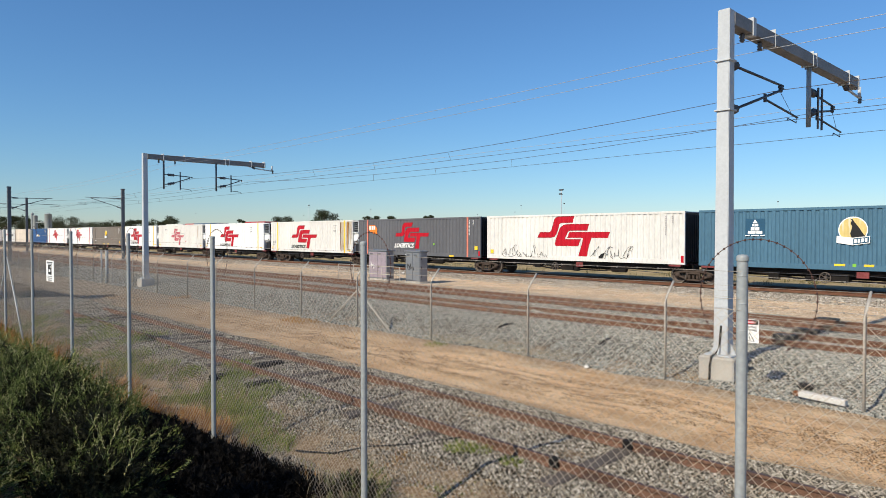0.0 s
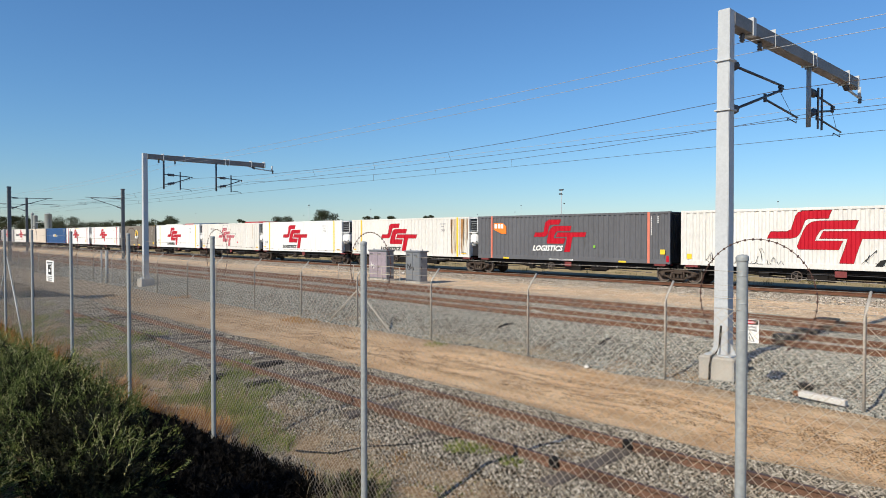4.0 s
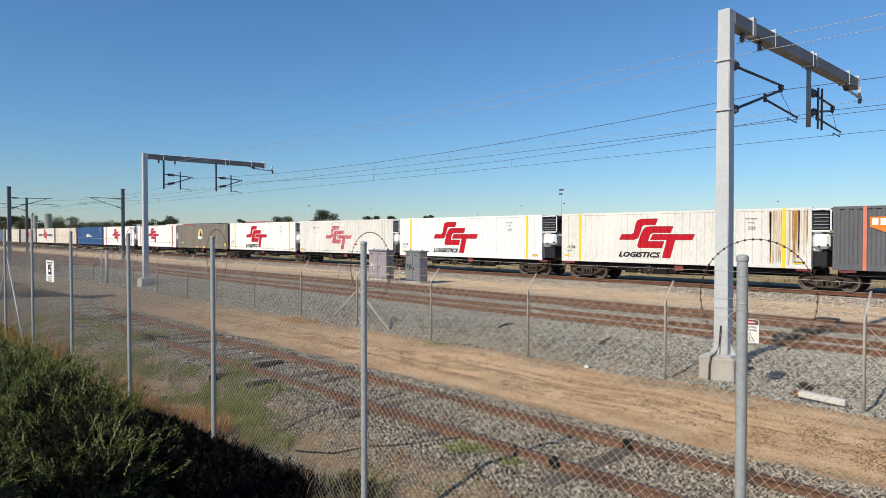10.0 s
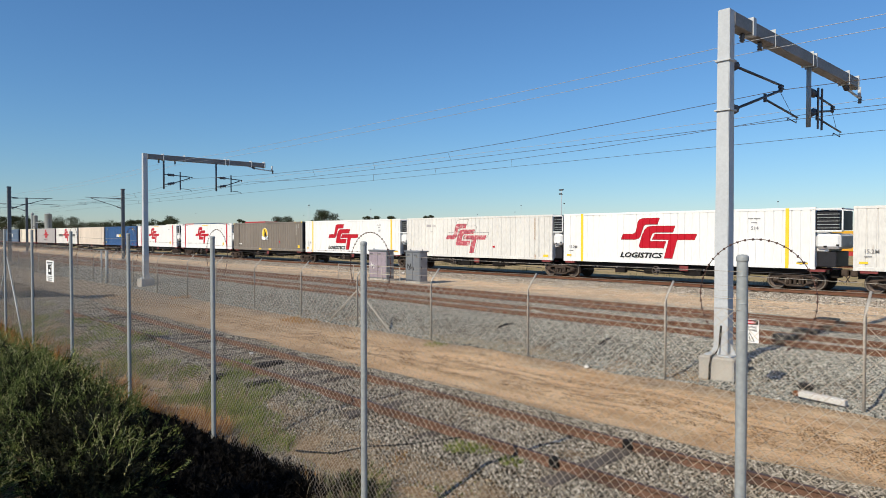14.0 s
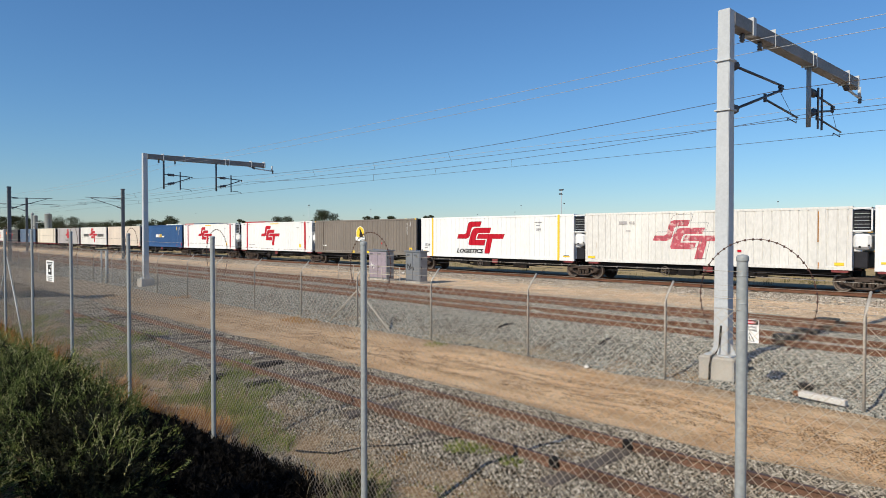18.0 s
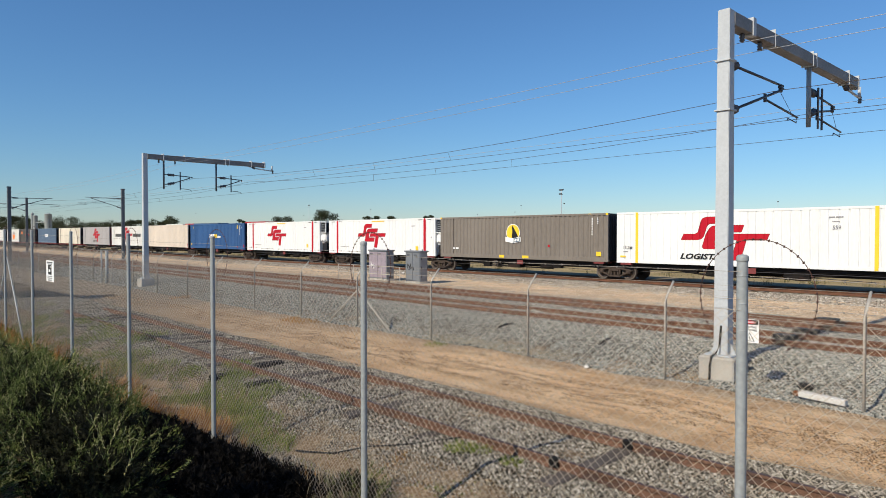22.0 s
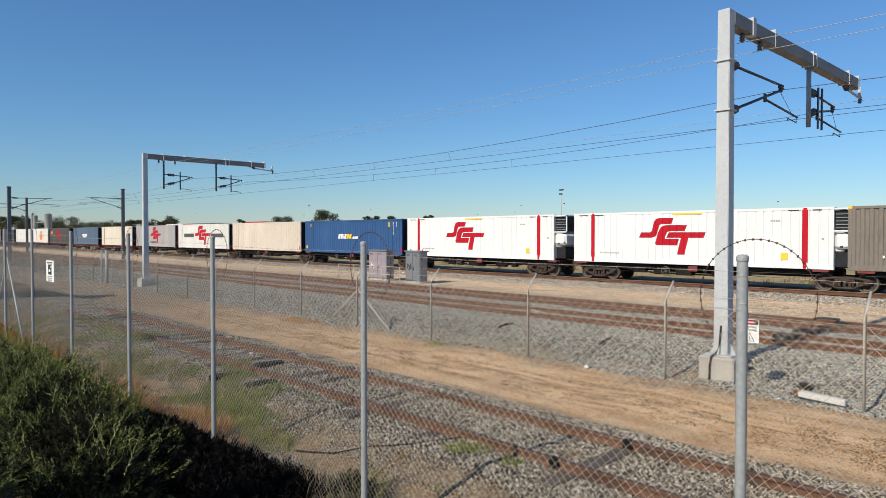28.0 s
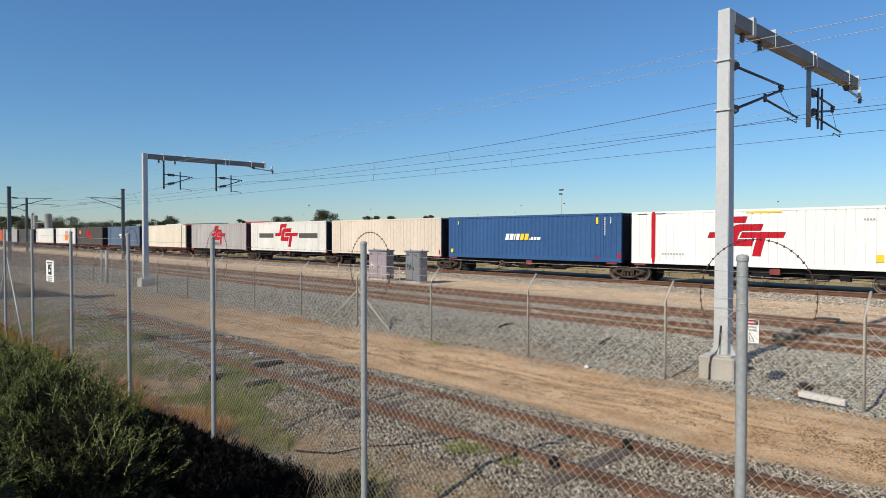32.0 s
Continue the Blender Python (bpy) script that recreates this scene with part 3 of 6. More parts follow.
def gantry_mast(x, y, top, label, own=True):
    """A square galvanised mast with a box arm over two tracks."""
    g = thing("overhead_line_mast", label, "mast", "overhead line masts", pose(x, y, 0))
    bm = bmesh.new()
    w0, w1 = 0.28, 0.235
    ring = []
    for z, w in ((0.48, w0), (top, w1)):
        ring.append([bm.verts.new((sx * w / 2, sy * w / 2, z)) for sx, sy in ((-1, -1), (1, -1), (1, 1), (-1, 1))])
    for k in range(4):
        bm.faces.new((ring[0][k], ring[0][(k + 1) % 4], ring[1][(k + 1) % 4], ring[1][k]))
    bm.faces.new(ring[1])
    bm.faces.new(ring[0][::-1])
    bmesh.ops.bevel(bm, geom=list(bm.edges), offset=0.012, segments=2, affect="EDGES")
    part("mast_shaft", bm, MAST, g)
    part("base_plate", boxes((-0.27, 0.27, -0.27, 0.27, 0.46, 0.49), bevel=0.006), MAST, g)
    for sx, sy in ((-1, 0), (1, 0), (0, -1), (0, 1)):
        bm = bmesh.new()
        a = Vector((sx, sy, 0))
        t = Vector((-sy, sx, 0)) * 0.012
        vs = [bm.verts.new(p) for p in (a * 0.15 + t + Vector((0, 0, 0.49)), a * 0.26 + t + Vector((0, 0, 0.49)), a * 0.15 + t + Vector((0, 0, 0.70)), a * 0.15 - t + Vector((0, 0, 0.49)), a * 0.26 - t + Vector((0, 0, 0.49)), a * 0.15 - t + Vector((0, 0, 0.70)))]
        for f in ((0, 1, 2), (5, 4, 3), (0, 3, 4, 1), (1, 4, 5, 2), (2, 5, 3, 0)):
            bm.faces.new([vs[k] for k in f])
        part("gusset", bm, MAST, g)
    part("concrete_footing", boxes((-0.35, 0.35, -0.35, 0.35, -0.3, 0.46), bevel=0.03), CONC, g, "pale weathered concrete footing")
    end = 8.35 if own else 7.17
    part("box_arm", boxes((-0.13, 0.13, 0.11, end, top - 0.29, top - 0.02), bevel=0.012), BEAM, g)
    pieces("clamp", [(-0.15, 0.15, 0.95, 1.10 if own else 1.0, top - 0.33, top + 0.05), (-0.142, 0.142, 4.56, 4.60, top - 0.32, top + 0.04), (-0.142, 0.142, 4.80, 4.84, top - 0.32, top + 0.04), (-0.14, 0.14, 2.16, 2.18, top - 0.33, top + 0.06), (-0.145, 0.145, end - 0.95, end - 0.91, top - 0.33, top + 0.06), (-0.145, 0.145, end - 0.08, end - 0.04, top - 0.33, top + 0.06)], MAST, g, bevel=0.005)
    if own:
        pieces("band", [bolt_band(6.27, 0.25, 0.25), bolt_band(5.30, 0.26, 0.26)], MAST, g)
        part("drop_post", tubes(([(0, 4.68, 5.50), (0, 4.68, top - 0.27)], 0.055), sides=12), GALV, g)
        bm = bmesh.new()
        for a in (-0.05, 0.05):
            vs = [bm.verts.new((a, y, z)) for y, z in ((0.11, top - 0.05), (0.32, top - 0.28), (0.11, top - 0.62))]
            bm.faces.new(vs)
        bmesh.ops.solidify(bm, geom=bm.faces[:], thickness=0.012)
        part("knee_plate", bm, MAST, g)
        pieces("hanger_post", [(0.08, 0.12, 5.02, 5.07, 5.48, 6.50), (0.08, 0.12, 5.30, 5.35, 5.48, 6.52)], BRACKET, g)
        cantilever(g, 0.13, 6.27, 5.30, 3.68, 6.18, 5.58, 1.85)
        cantilever(g, 4.75, 6.38, 5.83, 2.33, 6.18, 5.58, 0.55)
    else:
        for y in (1.02, 4.05):
            part("drop_post", tubes(([(0, y, 5.42), (0, y, top - 0.27)], 0.05), sides=10), DARKPOLE, g)
            part("hanger_post", boxes((0.05, 0.10, y + 0.86, y + 0.91, 5.40, 6.40)), BRACKET, g)
            slim_cantilever(g, y)
    for y, z0, y1, z1, r in ((0.75, top - 0.30, 0.75, top - 0.47, 0.06), (1.65, top - 0.30, 1.65, top - 0.48, 0.06), (end + 0.55, top - 0.42, end + 0.55, top - 0.62, 0.06), (end - 0.85, top - 0.30, end - 0.65, top - 0.40, 0.08)):
        bm = bmesh.new()
        insulator(bm, (0, y, z0), (0, y1, z1), r, 3)
        part("insulator", bm, INSUL, g)
    part("end_bracket", tubes(([(0, end - 0.7, top - 0.38), (0, end + 0.62, top - 0.48)], 0.035)), MAST, g)
    part("end_peg", tubes(([(0, end + 0.5, top - 0.16), (0, end + 0.5, top - 0.46)], 0.05)), MAST, g)
    part("label_plate", boxes((0.118, 0.13, -0.05, 0.05, 2.85, 3.30)), GALV, g)
    return g


gantry_mast(-5.72, 13.05, 7.27, "pale galvanised square mast with a long box arm on concrete footing")
gantry_mast(-37.5, 12.95, 7.30, "galvanised mast with a box arm carrying two track brackets", False)


def pole_mast(x, y, top, side, w, label):
    g = thing("catenary_pole", label, "mast", "overhead line masts", pose(x, y, 0))
    bm = boxes((-w / 2, w / 2, -w / 2, w / 2, -0.2, top))
    for k in range(5):
        box(bm, -w / 2 - 0.03, w / 2 + 0.03, -w / 2 - 0.03, w / 2 + 0.03, top - 0.1 - 0.45 * k, top - 0.02 - 0.45 * k)
    part("shaft", bm, DARKPOLE, g)
    part("footing", boxes((-0.4, 0.4, -0.4, 0.4, -0.3, 0.35), bevel=0.03), CONC, g)
    for za, yb, zb in ((1.05, 0.7, 1.06), (2.05, 0.6, 1.9)):
        bm = bmesh.new()
        insulator(bm, (0, side * 0.2, top - za), (0, side * yb, top - zb), 0.08)
        part("insulator", bm, INSUL, g)
    s = math.copysign(1, side)
    bm = tubes(([(0, s * 0.6, top - 1.06), (0, s * 3.6, top - 1.0)], 0.03), ([(0, s * 0.5, top - 1.92), (0, s * 3.1, top - 1.08)], 0.03), ([(0, s * 1.6, top - 1.55), (0, s * 4.3, top - 1.62)], 0.025), ([(0, s * 4.2, top - 1.62), (0, s * 4.15, top - 1.75), (0, s * 3.4, top - 1.76)], 0.014))
    part("bracket_tube", bm, BRACKET, g)
    return g


pole_mast(-74.0, 23.3, 7.7, -1, 0.28, "dark weathered pole with a bracket over the track")
pole_mast(-73.4, 13.0, 7.4, 1, 0.28, "dark weathered pole with stacked bands and bracket arms")
pole_mast(-118.6, 23.3, 8.6, -1, 0.30, "slim dark pole with a bracket over the track")
pole_mast(-122.0, 13.0, 7.4, 1, 0.30, "slim dark pole beside the line, far off")


def wires():
    """Contact and carrier wires sag a little from mast to mast; feeders run straight."""
    masts = (60.0, -5.72, -38.0, -72.0, -118.0, -190.0, -300.0)
    runs = ((16.72, 5.56, 0.006, CABLE, 0.0, "contact_wire"), (20.1, 5.56, 0.006, CABLE, 0.0, "contact_wire"), (15.85, 6.12, 0.007, CABLE, 0.3, "carrier_wire"), (19.35, 6.12, 0.007, CABLE, 0.3, "carrier_wire"), (13.85, 6.80, 0.006, CABLE_LIGHT, 0.15, "feeder_wire"), (14.75, 6.80, 0.006, CABLE_LIGHT, 0.15, "feeder_wire"), (21.9, 6.72, 0.0065, CABLE_LIGHT, 0.15, "earth_wire"))
    for y, z, r, m, sag, name in runs:
        bm = bmesh.new()
        pts = []
        sway = 0.8 if name == "carrier_wire" else 0.0
        for a, b in zip(masts, masts[1:]):
            for i in range(8):
                t = i / 8
                pts.append((a + (b - a) * t, y + sway * 4 * t * (1 - t), z - sag * 4 * t * (1 - t)))
        pts.append((masts[-1], y, z))
        tube(bm, pts, r, 4)
        ob = part(name, bm, m)
        tagged(ob, "thin overhead railway wire strung between the masts", "wire", "overhead wires")
    for yc, ym in ((16.72, 15.85), (20.1, 19.35)):
        for a, b in zip(masts[:5], masts[1:5]):
            for t in (0.36, 0.5, 0.64):
                x = a + (b - a) * t
                zm = 6.12 - 0.3 * 4 * t * (1 - t)
                yy = ym + 0.8 * 4 * t * (1 - t)
                ob = part("dropper", tubes(([(x, yy, zm), (x, yc, 5.56)], 0.005), sides=4), CABLE)
                tagged(ob, "short thin dropper wire between carrier and contact wire", "wire", "droppers")


wires()


# ---- fences ----
def chain_mesh(width, height, pitch=0.073, r=0.00155):
    """Woven wire diamonds in the x-z plane: three-sided zigzag wires hooked round one another."""
    half = pitch / 2
    n, k = int(width / half), int(height / half)
    verts, faces = [], []
    for i in range(n):
        base = len(verts)
        for j in range(k + 1):
            x = (i + (i + j) % 2) * half + 0.003 * math.sin(i * 0.7 + j * 0.21)
            z = j * half
            y = (0.003 if (i + j) % 2 else -0.003) + 0.012 * math.sin(i * 0.065) * math.sin(j * 0.05)
            for a in (0, 1, 2):
                t = a * 2.0944
                verts.append((x, y + r * 1.2 * math.cos(t), z + r * 1.4 * math.sin(t)))
        for j in range(k):
            for a in (0, 1, 2):
                b = (a + 1) % 3
                p = base + 3 * j
                faces.append((p + a, p + b, p + 3 + b, p + 3 + a))
    me = bpy.data.meshes.new("chain_link_mesh")
    me.from_pydata(verts, [], faces)
    return me


def barbed(bm, pts, r=0.0022, step=0.085, barb=0.0075):
    tube(bm, pts, r, 4)
    for a, b in zip(pts, pts[1:]):
        a, b = Vector(a), Vector(b)
        n = max(1, int((b - a).length / step))
        for i in range(n):
            p = a.lerp(b, (i + 0.5) / n)
            for q in ((0.3, 1, 1), (-0.5, -1, 0.8)):
                w = Vector(q).normalized() * barb
                tube(bm, [p - w, p + w], r * 1.8, 3)


HOOPRUST = shade("rusted_barbed_wire", (0.11, 0.06, 0.048), 0.8, 0.1, 0.7, 1.3, 4, 40, 0)


def near_fence():
    f = thing("security_fence", "tall galvanised chain-link fence on tube posts with barbed wire hoops", "fence", at=pose(0, 3.75, 0))
    xs = [5.3, 1.9, -1.54, -5.08, -8.40, -11.66, -15.14, -18.58, -21.85, -25.3, -28.7, -32.1, -35.5, -38.9]
    rise = lambda x: -0.0137 * (x + 4.0)
    me = bpy.data.meshes.new("post")
    bm = bmesh.new()
    lathe(bm, [(0.030, -0.8), (0.030, -0.79), (0.030, 2.735), (0.030, 2.736), (0.0335, 2.738), (0.0335, 2.742), (0.0335, 2.757), (0.032, 2.763), (0.024, 2.772), (0.001, 2.775)], axis="Z", sides=14)
    for z in (0.4, 1.1, 1.8, 2.35, 2.5, 2.655):
        lathe(bm, [(0.030, z - 0.004), (0.0325, z), (0.030, z + 0.004)], axis="Z", sides=10)
    bm.to_mesh(me)
    bm.free()
    me.materials.append(GALV)
    net = chain_mesh(3.43, 2.42)
    net.materials.append(WIRE)
    hoop = bpy.data.meshes.new("barbed_hoop")
    bm = bmesh.new()
    barbed(bm, [(0.06 + 0.315 * math.sin(t), 0.03, 2.50 + 0.325 * math.cos(t)) for t in [-2.3 + 4.9 * i / 36 for i in range(37)]])
    bm.to_mesh(hoop)
    bm.free()
    hoop.materials.append(HOOPRUST)
    strand = bpy.data.meshes.new("barbed_strand")
    bm = bmesh.new()
    for z in (2.655, 2.50, 2.44):
        barbed(bm, [(0.035, -0.03, z), (1.75, -0.03, z - 0.012), (3.42, -0.03, z)], 0.0014, 0.13, 0.006)
    bm.to_mesh(strand)
    bm.free()
    strand.materials.append(STRAND)
    for a, b in zip(xs, xs[1:]):
        linked("post", me, None, f, at=pose(a, 0, rise(a)))
        linked("barbed_hoop", hoop, None, f, "rusty barbed wire bent into a hoop", at=pose(a, 0, rise(a) + 0.035))
        for name, m in (("chain_link_mesh", net), ("barbed_strand", strand)):
            linked(name, m, None, f, at=Matrix((((a - b) / 3.43, 0, 0, b), (0, 1, 0, 0.037 if m is net else 0.0), ((rise(a) - rise(b)) / 3.43, 0, 1, rise(b) + (0.02 if m is net else 0)), (0, 0, 0, 1))))
    part("brace", tubes(([(-21.85, 0.05, 2.25), (-19.8, 0.05, -0.05)], 0.024), sides=8), GALV, f)
    part("brace", tubes(([(-21.85, 0.05, 2.25), (-23.9, 0.05, -0.05)], 0.024), sides=8), GALV, f)
    return f


near_fence()


def mid_fence():
    f = thing("boundary_fence", "chain-link fence on thin posts with bent tops beside the ballast", "fence", at=pose(0, 12.15, 0))
    xs = [3.9, 0.4, -3.05, -6.48, -9.97, -13.38, -16.8, -20.1, -23.5, -26.9, -29.9, -33.6, -37.1, -40.6, -44.1, -47.6, -51.1, -54.6, -58.1, -61.6, -65.1, -68.6, -72.1, -75.6]
    me = bpy.data.meshes.new("post")
    bm = tubes(([(0, 0, -0.3), (0, 0, 1.52), (0, 0.03, 1.62), (0, 0.32, 1.92)], 0.024), sides=8)
    bm.to_mesh(me)
    bm.free()
    me.materials.append(PALE)
    net = chain_mesh(3.43, 1.5, 0.08, 0.0014)
    net.materials.append(WIRE)
    strand = bpy.data.meshes.new("barbed_strand")
    bm = bmesh.new()
    for y, z in ((0.12, 1.71), (0.22, 1.81), (0.31, 1.90), (0, 1.5), (0, 0.8)):
        tube(bm, [(0, y, z), (1.7, y, z - 0.015), (3.43, y, z)], 0.0024, 3)
    bm.to_mesh(strand)
    bm.free()
    strand.materials.append(STRAND)
    for i, (a, b) in enumerate(zip(xs, xs[1:])):
        linked("post", me, None, f, at=pose(a, 0, 0))
        for name, m in (("chain_link_mesh", net), ("barbed_strand", strand)):
            linked(name, m, None, f, at=Matrix.Translation((b, 0.03, 0.03 if m is net else 0)) @ Matrix.Diagonal(((a - b) / 3.43, 1, 1, 1)))
    for x in (-15.2, -18.4):
        part("brace", tubes(([(-16.8, 0.03, 1.15), (x, 0.03, 0.0)], 0.024), sides=8), PALE, f)
    for x, r in ((-41.5, 0.09), (-42.5, 0.05)):
        part("gate_post", tubes(([(x, 0, -0.2), (x, 0, 1.95)], r), sides=10), GALV, f, "thick galvanised gate post")
    return f


PALE = shade("pale_galvanised_tube", (0.50, 0.46, 0.40), 0.6, 0.2, 0.75, 1.1, 2.0, 30, 0.05, stain=(0.30, 0.18, 0.10), stain_at=0.64)
mid_fence()


# ---- lineside cabinets ----
def cabinet(x, y, w, d, h, front, label):
    g = thing("equipment_cabinet", label, "cabinet", "lineside cabinets", pose(x, y, 0.03))
    part("body", boxes((0, w, 0, d, 0.16, h), bevel=0.015), CABGREY, g)
    part("plinth", boxes((-0.04, w + 0.04, -0.04, d + 0.04, -0.1, 0.16), bevel=0.01), CONC, g)
    part("roof", boxes((-0.06, w + 0.06, -0.06, d + 0.06, h, h + 0.07), bevel=0.015), CABGREY, g)
    for i in (0, 1):
        a = 0.04 + i * (w - 0.08) / 2
        dr = part("door", boxes((a + 0.008, a + (w - 0.08) / 2 - 0.008, -0.025, 0, 0.24, h - 0.06), bevel=0.006), front, g)
        part("handle", boxes((a + 0.08 + (1 - i) * 0.3, a + 0.11 + (1 - i) * 0.3, -0.055, -0.025, 0.8, 0.95)), BRACKET, dr)
        part("vent", boxes(*[(a + 0.12, a + 0.36, -0.035, -0.025, h - 0.16 - 0.04 * k, h - 0.14 - 0.04 * k) for k in range(3)]), BRACKET, dr)
    bm = bmesh.new()
    rng = random.Random(int(x * -10))
    for k in range(3):
        cx, cz = rng.uniform(0.3, 0.6), rng.uniform(0.75, 1.15)
        pts = [(cx + 0.14 * math.sin(2.1 * t + k), -0.034, cz + 0.13 * math.sin(3.0 * t + 2 * k)) for t in [i * 0.35 for i in range(9)]]
        tube(bm, pts, 0.012, 4)
    part("paint_scrawl", bm, WHITEV if front is CABMAUVE else BLACKV, g, "sprayed scrawl, not legible")
    pieces("lifting_lug", [(u, u + 0.05, d / 2 - 0.03, d / 2 + 0.03, h + 0.07, h + 0.15) for u in (0.12, w - 0.17)], CABGREY, g, bevel=0.01)
    pieces("side_hinge", [(w, w + 0.02, 0.05, 0.10, z, z + 0.12) for z in (0.4, 0.9, 1.4)], BRACKET, g)
    return g


cabinet(-32.9, 24.7, 1.75, 0.55, 1.84, CABMAUVE, "grey lineside cabinet with mauve doors and sprayed scrawl")
cabinet(-29.4, 24.7, 1.30, 0.55, 1.84, CABGREY, "dark grey lineside cabinet with scrawled doors on concrete plinth")


def handrail():
    g = thing("pipe_railing", "white painted pipe railing in front of the cabinets", "railing", at=pose(0, 23.6, 0.05))
    for x in (-34.6, -33.0, -31.4, -30.2, -28.6):
        part("railing_post", tubes(([(x, 0, -0.1), (x, 0, 1.0)], 0.024), sides=8), PALE, g)
    for z in (0.98, 0.52):
        part("railing_bar", tubes(([(-34.6, 0, z), (-28.6, 0, z)], 0.022), sides=8), PALE, g)


handrail()


# ---- the freight train ----
LEN48 = 14.63
HIGH = 2.95
DECK = 1.03


def corrugated(length, height, flats, depth, groove=False):
    """A folded side wall facing -y: trapezoid ribs between x = 0 and length."""
    n = flats
    p = length / n
    xs = []
    for i in range(n):
        a = i * p
        if groove:
            xs += [(a, 0.0), (a + p * 0.80, 0.0), (a + p * 0.87, depth), (a + p * 0.93, depth)]
            continue
        xs += [(a, 0.0), (a + p * 0.36, 0.0), (a + p * 0.50, depth), (a + p * 0.86, depth)]
    xs.append((length, 0.0))
    verts = [(x, y, z) for z in (0.0, height) for x, y in xs]
    k = len(xs)
    me_faces = [(i, i + 1, k + i + 1, k + i) for i in range(k - 1)]
    me = bpy.data.meshes.new("side_panel")
    me.from_pydata(verts, [], me_faces)
    return me


SIDES = {}


def side_mesh(length, smooth):
    key = (round(length, 2), smooth)
    if key not in SIDES:
        SIDES[key] = corrugated(length, HIGH - 0.30, 34 if smooth else 40, 0.035 if smooth else 0.045, smooth)
    return SIDES[key].copy()


EMBLEM = (((0, 0.46), (0.03, 0.60), (0.17, 0.60), (0.205, 0.64), (0.235, 0.90), (0.26, 0.97), (0.31, 1.0), (0.53, 1.0), (0.50, 0.84), (0.345, 0.84), (0.315, 0.80), (0.275, 0.55), (0.25, 0.49), (0.20, 0.46)),
          ((0.27, 0.25), (0.255, 0.30), (0.30, 0.60), (0.335, 0.72), (0.37, 0.78), (0.43, 0.80), (0.73, 0.80), (0.70, 0.64), (0.47, 0.64), (0.435, 0.61), (0.41, 0.50), (0.40, 0.42), (0.615, 0.42), (0.585, 0.25)),
          ((0.43, 0.46), (0.465, 0.60), (1.0, 0.60), (0.97, 0.46), (0.755, 0.46), (0.695, 0.0), (0.59, 0.0), (0.65, 0.46)))


def fold(x, L, smooth):
    """How deep the side wall lies at x, behind its foremost face."""
    n, d = (34, 0.035) if smooth else (40, 0.045)
    p = (L - 0.30) / n
    t = ((x - 0.15) / p) % 1.0
    knots = ((0, 0), (0.80, 0), (0.87, 1), (0.93, 1), (1.0, 0)) if smooth else ((0, 0), (0.36, 0), (0.50, 1), (0.86, 1), (1.0, 0))
    for (a, u), (b, v) in zip(knots, knots[1:]):
        if a <= t <= b:
            return 0.015 + d * (u + (v - u) * (t - a) / (b - a))
    return 0.015


def emblem(bm, x, z, w, h, L, smooth):
    """Three stepped, slanting shapes of a company sign, painted over the folds of the wall."""
    for shape in EMBLEM:
        bm.faces.new([bm.verts.new((x + a * w, 0, z + b * h)) for a, b in shape][::-1])
    p = (L - 0.30) / (34 if smooth else 40)
    for i in range(int((x - 0.15) / p), int((x + w - 0.15) / p) + 1):
        for k in ((0, 0.80, 0.87, 0.93) if smooth else (0, 0.36, 0.50, 0.86)):
            bmesh.ops.bisect_plane(bm, geom=bm.verts[:] + bm.edges[:] + bm.faces[:], plane_co=(0.15 + (i + k) * p, 0, 0), plane_no=(1, 0, 0))
    for v in bm.verts:
        v.co.y = fold(v.co.x, L, smooth) - 0.006


def emblem_edge(bm, x, z, w, h, r, L, smooth):
    for shape in EMBLEM:
        pts = []
        for (a, b), (c, d) in zip(shape, shape[1:] + shape[:1]):
            n = max(1, int(abs(c - a) * w / 0.05))
            pts += [(x + (a + (c - a) * k / n) * w, z + (b + (d - b) * k / n) * h) for k in range(n)]
        tube(bm, [(u, fold(u, L, smooth) - 0.005, v) for u, v in (*pts, pts[0])], r, 4)


def disc(bm, x, z, r, y, n=28, mi=0):
    sheet(bm, [(x + r * math.cos(math.tau * i / n), z + r * math.sin(math.tau * i / n)) for i in range(n)], y, 0.004, mi)


def plates(*rects):
    """Flat stickers (x0, x1, z0, z1) on a side wall."""
    bm = bmesh.new()
    for x0, x1, z0, z1 in rects:
        sheet(bm, [(x0, z0), (x1, z0), (x1, z1), (x0, z1)], -0.010, 0.008)
    return bm


def stickers(name, rects, m, c):
    """Each sticker is a part of its own."""
    return [part(name, plates(r), m, c) for r in rects]


